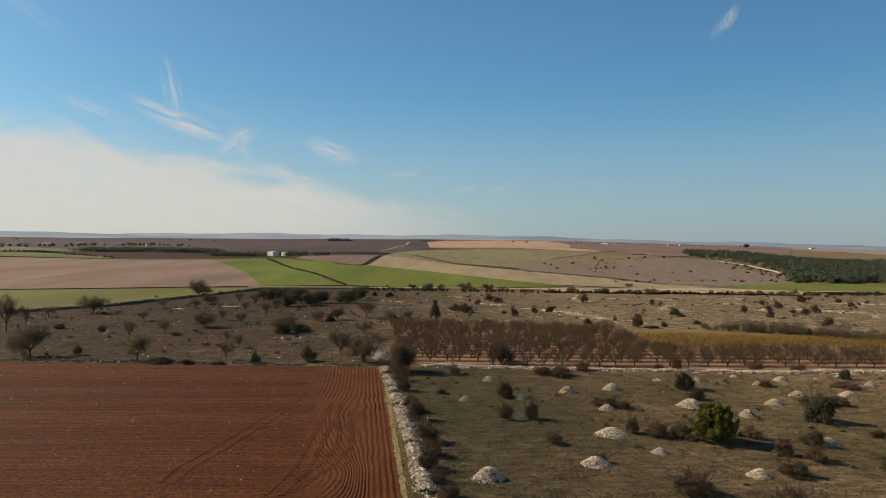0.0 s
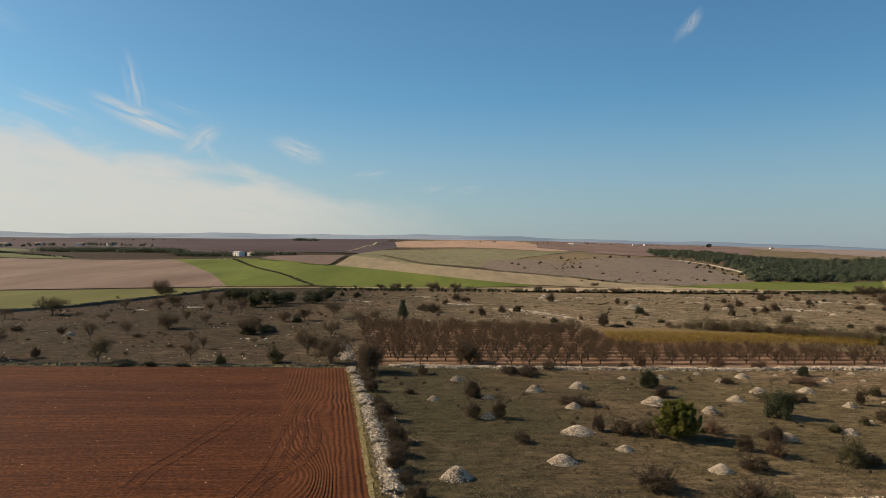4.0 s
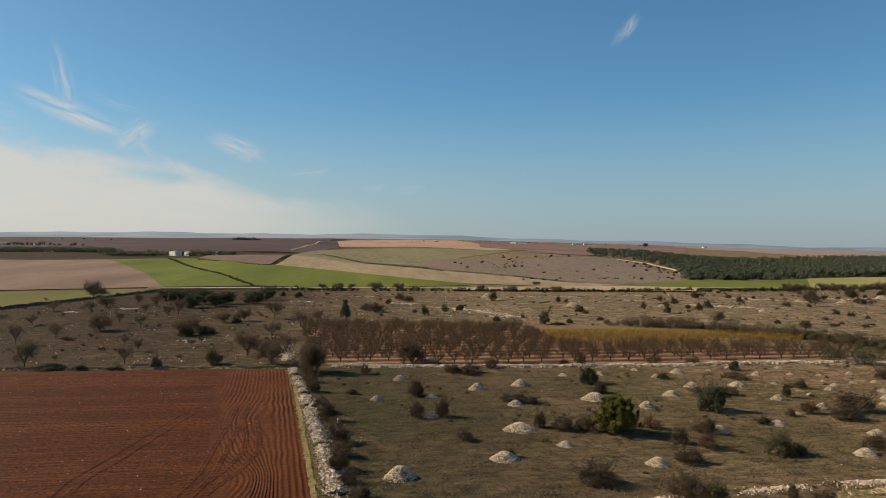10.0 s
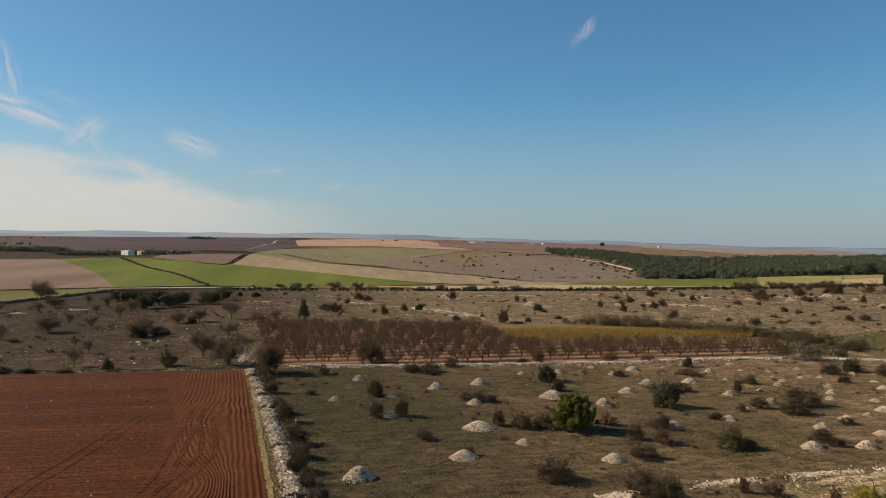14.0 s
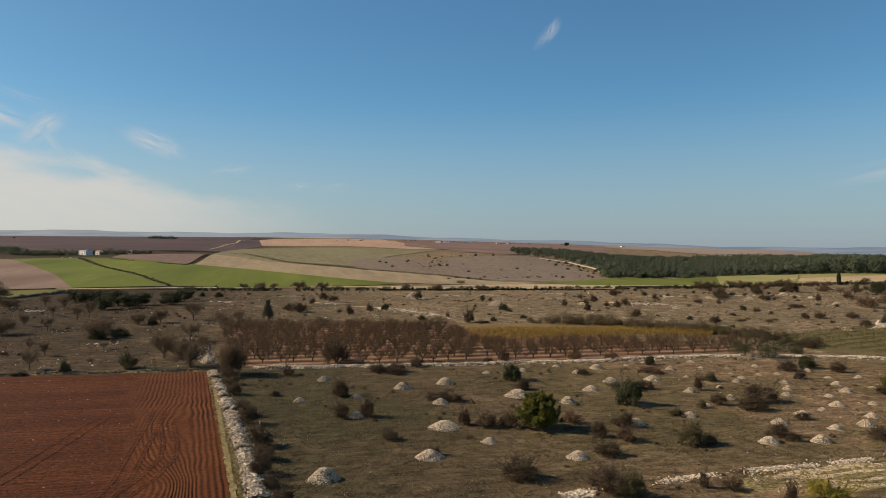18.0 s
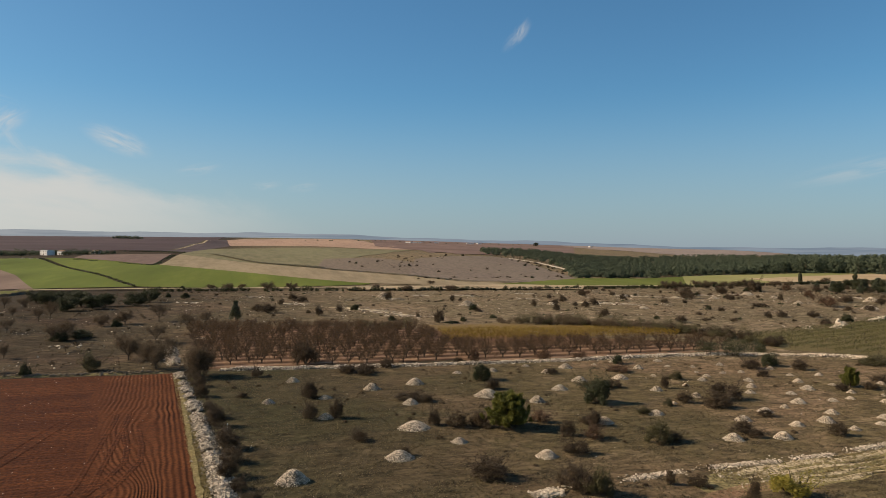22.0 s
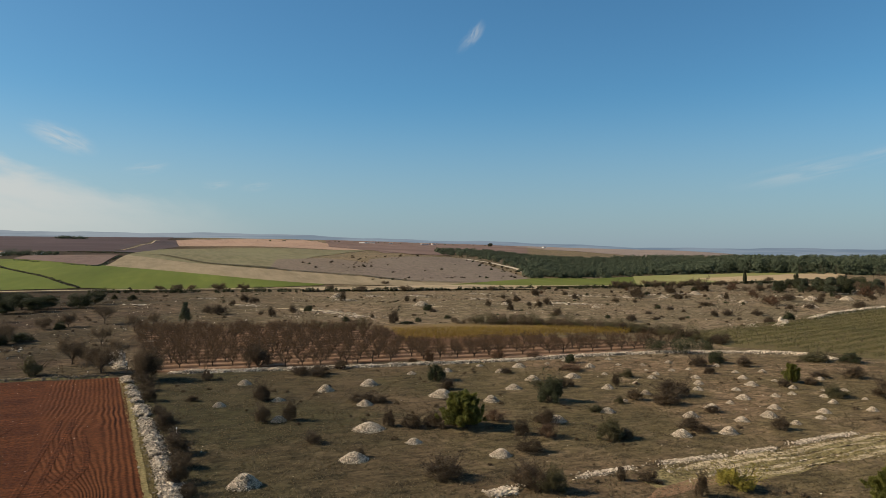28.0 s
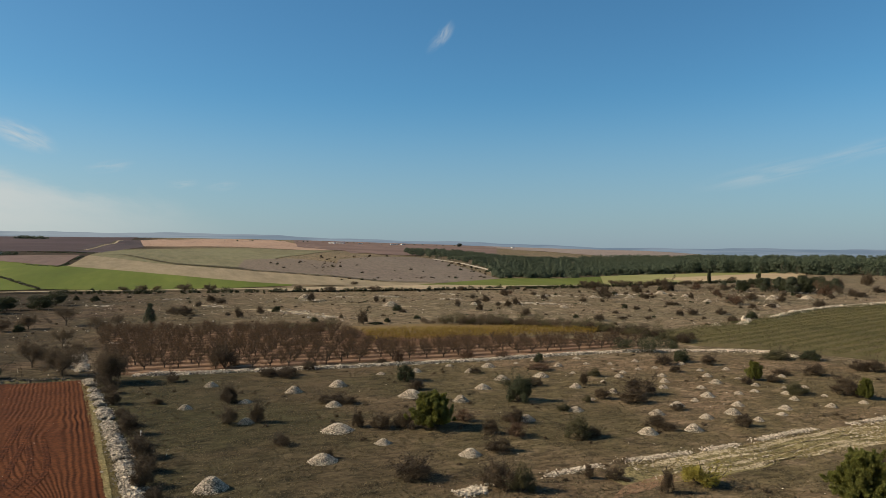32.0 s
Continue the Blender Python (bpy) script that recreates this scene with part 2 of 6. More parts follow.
FIELD_LOOKS = {
    "green_strip": crop("young_wheat", (0.1, 0.0986, 0.027), (0.131, 0.119, 0.0385), (0.0886, 0.0909, 0.0231)),
    "pink_field": crop("pale_plough", (0.173, 0.119, 0.0886), (0.2, 0.142, 0.108), (0.15, 0.104, 0.077)),
    "green_field_west": crop("green_wheat", (0.087, 0.111, 0.0174), (0.111, 0.129, 0.0244), (0.0766, 0.101, 0.0157)),
    "green_field_east": crop("green_wheat_east", (0.0905, 0.113, 0.0174), (0.12, 0.132, 0.0261), (0.08, 0.103, 0.0157)),
    "stubble_field": crop("stubble", (0.234, 0.183, 0.113), (0.196, 0.156, 0.0905), (0.267, 0.21, 0.133)),
    "olive_field": crop("sparse_crop", (0.155, 0.138, 0.0739), (0.125, 0.118, 0.0604), (0.177, 0.155, 0.0882)),
    "rough_slope": crop("stony_slope", (0.146, 0.112, 0.0815), (0.112, 0.0868, 0.0623), (0.181, 0.142, 0.106), scales=(0.03, 0.4)),
    "bare_hill": crop("bare_hill", (0.149, 0.115, 0.0864), (0.11, 0.0886, 0.0644), (0.193, 0.15, 0.117), scales=(0.03, 0.4)),
    "peach_field": crop("peach_plough", (0.319, 0.21, 0.143), (0.277, 0.181, 0.122), (0.352, 0.239, 0.168)),
    "purple_field": crop("dark_plough", (0.0691, 0.0473, 0.0468), (0.0874, 0.0619, 0.0585), (0.0601, 0.0417, 0.0425), stretch=(0.3, 1, 1)),
    "purple_west": crop("west_plough", (0.0721, 0.0505, 0.0512), (0.0897, 0.0644, 0.0629), (0.0601, 0.043, 0.0439), stretch=(0.3, 1, 1)),
    "violet_field": crop("violet_plough", (0.066, 0.05, 0.05), (0.086, 0.064, 0.062), (0.058, 0.045, 0.046)),
    "mauve_field": crop("mauve_plough", (0.146, 0.1, 0.0809), (0.127, 0.0847, 0.0693), (0.162, 0.115, 0.0924)),
    "meadow_far": crop("far_meadow", (0.104, 0.112, 0.0462), (0.123, 0.123, 0.0577), (0.0924, 0.104, 0.0423)),
    "meadow_near": crop("near_meadow", (0.1, 0.112, 0.0423), (0.119, 0.123, 0.0539), (0.0924, 0.104, 0.0385)),
    "russet_field": crop("russet_plough", (0.154, 0.102, 0.0809), (0.181, 0.123, 0.0986), (0.131, 0.0862, 0.0693)),
    "fallow_field": crop("fallow", (0.231, 0.181, 0.15), (0.2, 0.154, 0.127), (0.254, 0.204, 0.169)),
    "green_hollow": crop("hollow_wheat", (0.0886, 0.108, 0.0169), (0.127, 0.135, 0.0347), (0.0809, 0.0986, 0.0154)),
    "lime_field": crop("thin_wheat", (0.2, 0.196, 0.066), (0.27, 0.232, 0.1), (0.18, 0.184, 0.058)),
    "tan_field": crop("tan_stubble", (0.354, 0.254, 0.146), (0.308, 0.231, 0.123), (0.385, 0.285, 0.177)),
    "tan_margin": crop("tan_margin", (0.339, 0.258, 0.158), (0.293, 0.219, 0.131), (0.37, 0.289, 0.189)),
    "orchard_soil": ORCHARD_SOIL,
    "yellow_vines": crop("vine_soil", (0.154, 0.1, 0.0462), (0.131, 0.0924, 0.0385), (0.169, 0.115, 0.0539), scales=(0.06, 1.0)),
    "green_vines": crop("green_vine_soil", (0.106, 0.0892, 0.0383), (0.14, 0.104, 0.0494), (0.0935, 0.085, 0.0324), scales=(0.03, 0.6)),
}
L_ALMOND = leaf_material("almond_leaf", (0.0577, 0.0346, 0.0165), (0.123, 0.0709, 0.0314), translucent=0.3)
L_BROWN = leaf_material("withered_leaf", (0.0399, 0.0277, 0.0157), (0.0929, 0.0626, 0.0322))
L_TREE = leaf_material("autumn_twig_leaf", (0.0624, 0.044, 0.0256), (0.14, 0.0976, 0.0544))
L_TREE_GREEN = leaf_material("fading_green_leaf", (0.0544, 0.048, 0.0224), (0.112, 0.092, 0.0416))
L_RED = leaf_material("russet_leaf", (0.0691, 0.0403, 0.0221), (0.13, 0.0691, 0.0346))
L_DARK = leaf_material("evergreen_leaf", (0.025, 0.0299, 0.0122), (0.0563, 0.0598, 0.0238))
L_OLIVE = leaf_material("olive_leaf", (0.0581, 0.0528, 0.0229), (0.106, 0.0906, 0.0387))
L_YELLOW = leaf_material("yellow_leaf", (0.128, 0.112, 0.0176), (0.272, 0.224, 0.036))
L_PINE = leaf_material("pine_needle", (0.09, 0.099, 0.022), (0.235, 0.224, 0.05), translucent=0.3)
L_CEDAR = leaf_material("cedar_needle", (0.044, 0.0512, 0.0288), (0.08, 0.0896, 0.0496))
L_FOREST = leaf_material("forest_needle", (0.0544, 0.0704, 0.04), (0.0832, 0.101, 0.056), spread=0.3)
L_VINE = leaf_material("autumn_vine", (0.144, 0.088, 0.0128), (0.304, 0.204, 0.0272))
L_VINE_GREEN = leaf_material("green_vine", (0.0644, 0.0644, 0.0221), (0.124, 0.109, 0.0386))
L_STRAW = leaf_material("straw_grass", (0.164, 0.13, 0.0475), (0.311, 0.242, 0.108))
L_GRASS = leaf_material("dry_grass", (0.08, 0.064, 0.0304), (0.192, 0.148, 0.08))


# ---- shapes ----
def smooth(a, b, x):
    u = min(max((x - a) / (b - a), 0), 1)
    return u * u * (3 - 2 * u)


def swell(x, y, cx, cy, sx, sy, turn):
    c, s = math.cos(radians(turn)), math.sin(radians(turn))
    u, v = (c * (x - cx) + s * (y - cy)) / sx, (-s * (x - cx) + c * (y - cy)) / sy
    return math.exp(-(u * u + v * v) / 2)


def height(x, y):
    """The lie of the land: a level plateau, then country that rises gently to far hills in the west, with one bare hill."""
    r, a = math.hypot(x, y), math.degrees(math.atan2(x, y))
    if r <= 380:
        return 0.0
    ridge = (78 - 74.6 * smooth(-2, 50, a) - 52 * smooth(37, 50, a) * smooth(900, 1500, r)) * smooth(-170, -80, a)
    z = ridge * min(max(0, r - 400), 3220) / 3220 * smooth(380, 560, r)
    z += 3.4 * noise.noise((x * 0.0055, y * 0.0042, 1.7)) * smooth(440, 760, r) * smooth(4300, 2500, r)
    return z + 9.5 * swell(x, y, 245, 770, 115, 150, -18) * smooth(420, 560, r)


def link_mesh(name, verts, faces, mat, parent=None, label="", shade=False):
    me = bpy.data.meshes.new(name)
    me.from_pydata(np.asarray(verts).tolist(), [], faces if isinstance(faces, list) else faces.tolist())
    me.materials.append(mat)
    if shade:
        me.polygons.foreach_set("use_smooth", [True] * len(me.polygons))
    me.update()
    ob = new(name, me)
    if parent:
        ob.parent = parent
    if label:
        tagged(ob, label)
    return ob


def part(name, bm, mat, parent, label=""):
    me = bpy.data.meshes.new(name)
    bm.to_mesh(me)
    bm.free()
    me.materials.append(mat)
    ob = new(name, me)
    ob.parent = parent
    if label:
        tagged(ob, label)
    return ob


class Pile:
    """Gathers vertices and faces of many pieces for one mesh."""

    def __init__(self):
        self.verts, self.faces, self.count = [], [], 0

    def add(self, verts, faces):
        self.verts.append(np.asarray(verts, float))
        self.faces += (np.asarray(faces) + self.count).tolist()
        self.count += len(verts)

    def link(self, name, mat, parent=None, label="", shade=False):
        return link_mesh(name, np.concatenate(self.verts), self.faces, mat, parent, label, shade)


def turns(rng, n):
    q = rng.normal(size=(n, 4))
    q /= np.linalg.norm(q, axis=1)[:, None]
    w, x, y, z = q.T
    return np.stack([np.stack([1 - 2 * (y * y + z * z), 2 * (x * y - z * w), 2 * (x * z + y * w)], -1), np.stack([2 * (x * y + z * w), 1 - 2 * (x * x + z * z), 2 * (y * z - x * w)], -1), np.stack([2 * (x * z - y * w), 2 * (y * z + x * w), 1 - 2 * (x * x + y * y)], -1)], 1)


BLOCK = np.array([(x, y, z) for x in (-1, 1) for y in (-1, 1) for z in (-1, 1)], float)
BLOCK_F = np.array([(0, 1, 3), (0, 3, 2), (4, 6, 7), (4, 7, 5), (0, 4, 5), (0, 5, 1), (2, 3, 7), (2, 7, 6), (0, 2, 6), (0, 6, 4), (1, 5, 7), (1, 7, 3)])


def stones(rng, places, sizes, flat=0.35):
    """Broken field stones: angular blocks and slabs of uneven sides that lie roughly flat."""
    n = len(places)
    v = BLOCK[None] * rng.uniform(0.45, 1.15, (n, 8, 3)) * np.stack([rng.uniform(0.8, 1.4, n), rng.uniform(0.55, 1.0, n), rng.uniform(0.3, 0.8, n)], -1)[:, None]
    g, a, c = rng.uniform(0, 6.28, n), rng.normal(0, flat, n), rng.normal(0, flat, n)
    for i, j, w in ((1, 2, a), (0, 2, c), (0, 1, g)):
        p, q = v[:, :, i].copy(), v[:, :, j].copy()
        v[:, :, i], v[:, :, j] = p * np.cos(w)[:, None] - q * np.sin(w)[:, None], p * np.sin(w)[:, None] + q * np.cos(w)[:, None]
    v = v * (np.asarray(sizes) / 2)[:, None, None] + np.asarray(places)[:, None]
    f = BLOCK_F[None] + 8 * np.arange(n)[:, None, None]
    return v.reshape(-1, 3), f.reshape(-1, 3)


def leaves(rng, places, size, facing=None, loose=0.55):
    """Small four-cornered leaves or leaf sprays, each its own island; facing: the way that they roughly face."""
    n = len(places)
    if facing is None:
        m = turns(rng, n)
    else:
        w = facing + rng.normal(0, loose, (n, 3))
        w /= np.linalg.norm(w, axis=1)[:, None] + 1e-9
        u = np.cross(w, rng.normal(size=(n, 3)))
        u /= np.linalg.norm(u, axis=1)[:, None] + 1e-9
        m = np.stack([u, np.cross(w, u), w], -1)
    s = rng.uniform(0.6, 1.3, (n, 1, 1)) * size
    base = np.array([(-0.5, 0, 0), (0, -0.36, 0.08), (0.5, 0, 0), (0, 0.36, 0.08)])
    v = np.einsum("nij,kj->nki", m, base) * s + np.asarray(places)[:, None]
    return v.reshape(-1, 3), np.arange(4 * n).reshape(-1, 4)


def sprays(rng, places, ways, length, width, loose=0.35):
    """Slender leaf sprays, tufts of needles or twigs: narrow blades that point along ways."""
    n = len(places)
    w = np.asarray(ways) + rng.normal(0, loose, (n, 3))
    w /= np.linalg.norm(w, axis=1)[:, None] + 1e-9
    u = np.cross(w, rng.normal(size=(n, 3)))
    u /= np.linalg.norm(u, axis=1)[:, None] + 1e-9
    k = rng.uniform(0.6, 1.3, (n, 1))
    p = np.asarray(places)
    v = np.stack([p - w * length * 0.5 * k, p - u * width * 0.5 * k, p + w * length * 0.5 * k, p + u * width * 0.5 * k], 1)
    return v.reshape(-1, 3), np.arange(4 * n).reshape(-1, 4)


def dome_crown(rng, wide, tall, lobes, n, shell=0.5):
    """Places of leaves on a bush that sits on the ground: uneven lobes under a low dome, widest at its foot."""
    pts, ways = [], []
    half = wide / 2
    skew = rng.normal(0, 0.12, 2) * wide
    for k in range(lobes):
        g, rr = rng.uniform(0, 2 * math.pi), math.sqrt(rng.random()) * 0.74
        size = half * rng.uniform(0.2, 0.36)
        rise = tall * (1 - rr ** 1.7) * rng.uniform(0.35, 0.86) - size * 0.2
        c = np.array([math.cos(g) * rr * half, math.sin(g) * rr * half, max(rise, size * 0.25)])
        c[:2] += skew * (c[2] / tall)
        m = max(8, n // lobes)
        d = rng.normal(size=(m, 3))
        d /= np.linalg.norm(d, axis=1)[:, None]
        q = c + d * (size, size, min(size, tall * 0.3)) * rng.uniform(shell, 1.12, (m, 1))
        pts.append(q)
        ways.append(d)
    pts = np.concatenate(pts)
    low = pts[:, 2] < 0.03
    pts[low, 2] = rng.uniform(0.02, 0.14, low.sum())
    return pts, np.concatenate(ways)


def tube(points, radii, sides=5):
    points = np.asarray(points, float)
    verts, faces = [], []
    for k, p in enumerate(points):
        d = points[min(k + 1, len(points) - 1)] - points[max(k - 1, 0)]
        d /= np.linalg.norm(d) + 1e-9
        u = np.cross(d, (0.31, 0.77, 0.56))
        u /= np.linalg.norm(u)
        w = np.cross(d, u)
        for s in range(sides):
            g = 2 * math.pi * s / sides
            verts.append(p + radii[k] * (math.cos(g) * u + math.sin(g) * w))
    for k in range(len(points) - 1):
        for s in range(sides):
            a, b = k * sides + s, k * sides + (s + 1) % sides
            faces.append((a, b, b + sides, a + sides))
    return np.array(verts), faces


def limb(rng, wood, start, way, length, radius, sides, bend=0.25, lift=0.15):
    """One bent, tapering limb; returns its points and its last direction."""
    pts, d = [np.array(start, float)], np.array(way, float)
    d /= np.linalg.norm(d)
    for _ in range(3):
        d = d + rng.normal(0, bend, 3) + (0, 0, lift)
        d /= np.linalg.norm(d)
        pts.append(pts[-1] + d * length / 3)
    wood.add(*tube(pts, [radius, radius * 0.82, radius * 0.66, radius * 0.45], sides))
    return pts, d


def open_tree(rng, tall, wide, trunk=0.22, forks=5, twigs=4, leaf_n=6, spread=0.32, stem_r=0.028, rise=0.25):
    """A vase-shaped tree: short trunk, forked limbs with fine twigs, thin foliage. Returns trunk, limbs and places of leaves."""
    stem, limbs, tips = Pile(), [], []
    base_r = tall * stem_r
    top = np.array([rng.normal(0, 0.03), rng.normal(0, 0.03), tall * trunk])
    stem.add(*tube([(0, 0, -0.15), top * 0.5, top], [base_r * 1.35, base_r, base_r * 0.95], 6))
    for k in range(forks):
        wood = Pile()
        limbs.append(wood)
        g = 2 * math.pi * (k + rng.uniform(-0.25, 0.25)) / forks
        lean = rng.uniform(0.45, 0.95) * wide / tall * 0.95
        way = np.array([math.cos(g) * lean, math.sin(g) * lean, rng.uniform(0.75, 1.0)])
        pts, d = limb(rng, wood, top * 0.96, way, tall * rng.uniform(0.42, 0.52), base_r * 0.55, 5, 0.16, 0.03)
        for j in range(twigs):
            at = pts[1 + j % 3] + (pts[min(2 + j % 3, 3)] - pts[1 + j % 3]) * rng.uniform(0, 1)
            out = d * 0.7 + rng.normal(0, 0.55, 3) + (0, 0, rise)
            p2, d2 = limb(rng, wood, at, out, tall * rng.uniform(0.24, 0.36), base_r * 0.26, 4, 0.22, 0.08)
            for i in range(3):
                p3, d3 = limb(rng, wood, p2[1 + i], d2 + rng.normal(0, 0.6, 3) + (0, 0, 0.15), tall * rng.uniform(0.12, 0.22), base_r * 0.12, 3, 0.25, 0.05)
                for q in p3[1:]:
                    tips.append(q + rng.normal(0, spread * 0.5, (max(1, leaf_n // 3), 3)))
                tips.append(p3[-1] + rng.normal(0, spread, (leaf_n, 3)))
    return stem, limbs, np.concatenate(tips)


def lobed_crown(rng, wide, low, high, lobes, n, shell=0.55, taper=0.0):
    """Places of leaves in several uneven lobes, denser towards their skins, with gaps between them."""
    pts, ways = [], []
    mid, half = (low + high) / 2, (high - low) / 2
    for _ in range(lobes):
        g, h = rng.uniform(0, 2 * math.pi), rng.uniform(-0.75, 0.75)
        reach = wide / 2 * (1 - taper * (h + 0.75) / 1.5) * rng.uniform(0.25, 0.72)
        c = np.array([math.cos(g) * reach, math.sin(g) * reach, mid + h * half])
        rad = np.array([1, 1, 0.8]) * rng.uniform(0.3, 0.48) * min(wide / 2, half * 1.3) * (1 - taper * 0.4 * (h + 0.75))
        d = rng.normal(size=(n // lobes, 3))
        d /= np.linalg.norm(d, axis=1)[:, None]
        pts.append(c + d * rad * rng.uniform(shell, 1.08, (n // lobes, 1)) ** 0.7)
        ways.append(d)
    pts = np.concatenate(pts)
    pts[:, 2] = np.maximum(pts[:, 2], low * 0.5 + 0.03)
    return pts, np.concatenate(ways)


def along(path, spacing, jitter=0.0, rng=None):
    """Points at even steps along a line of the plan, with the line's direction."""
    path = np.asarray(path, float)
    out = []
    for a, b in zip(path[:-1], path[1:]):
        d = b - a
        n = max(1, int(np.linalg.norm(d) / spacing))
        for k in range(n):
            out.append((*(a + d * (k + (rng.uniform(-jitter, jitter) if rng else 0)) / n), *(d / np.linalg.norm(d))))
    return np.array(out)


# ---- the land ----
def ground_sheet():
    rings = np.concatenate([[4], np.geomspace(12, 4680, 150)])
    sides = 400
    verts = [(0, 0, 0)]
    for r in rings:
        for k in range(sides):
            g = 2 * math.pi * k / sides
            x, y = r * math.sin(g), r * math.cos(g)
            verts.append((x, y, height(x, y)))
    faces = [(0, 1 + (k + 1) % sides, 1 + k) for k in range(sides)]
    for i in range(len(rings) - 1):
        a = 1 + i * sides
        for k in range(sides):
            n = (k + 1) % sides
            faces.append((a + k, a + n, a + sides + n, a + sides + k))
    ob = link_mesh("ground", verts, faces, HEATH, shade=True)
    return tagged(ob, "dry brown heath of short grass, reaching to the horizon", "ground", kind="structure")


ground_sheet()


def far_hills():
    verts, faces = [], []
    n = 240
    for k in range(n + 1):
        a = -75 + 165 * k / n
        el = 1.28 - 1.28 * smooth(-5, 48, a) + 0.05 * math.sin(a * 0.31) + 0.035 * math.sin(a * 0.83 + 1) + 0.015 * math.sin(a * 2.3)
        for r, z in ((4690, -30), (4760, EYE + 4760 * math.tan(radians(el)))):
            verts.append((r * math.sin(radians(a)), r * math.cos(radians(a)), z))
    for k in range(n):
        faces.append((2 * k, 2 * k + 2, 2 * k + 3, 2 * k + 1))
    # the hills glow in painted haze, paler towards the sun in the west
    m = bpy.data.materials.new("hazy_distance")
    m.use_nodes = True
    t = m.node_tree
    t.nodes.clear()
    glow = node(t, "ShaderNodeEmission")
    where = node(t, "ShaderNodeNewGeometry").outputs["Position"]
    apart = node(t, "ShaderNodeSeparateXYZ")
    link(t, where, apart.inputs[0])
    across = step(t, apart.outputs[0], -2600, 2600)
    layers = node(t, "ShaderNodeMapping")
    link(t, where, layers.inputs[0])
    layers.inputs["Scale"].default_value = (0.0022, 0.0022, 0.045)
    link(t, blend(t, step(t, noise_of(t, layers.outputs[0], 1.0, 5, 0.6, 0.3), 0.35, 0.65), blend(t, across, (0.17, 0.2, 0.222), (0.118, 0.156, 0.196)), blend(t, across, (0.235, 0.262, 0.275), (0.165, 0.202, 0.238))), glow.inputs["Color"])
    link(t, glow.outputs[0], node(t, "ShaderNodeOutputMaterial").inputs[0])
    tagged(link_mesh("backdrop", verts, faces, m, shade=True), "blue-grey hills along the horizon, their haze painted in as glow", "hills", kind="structure")


far_hills()

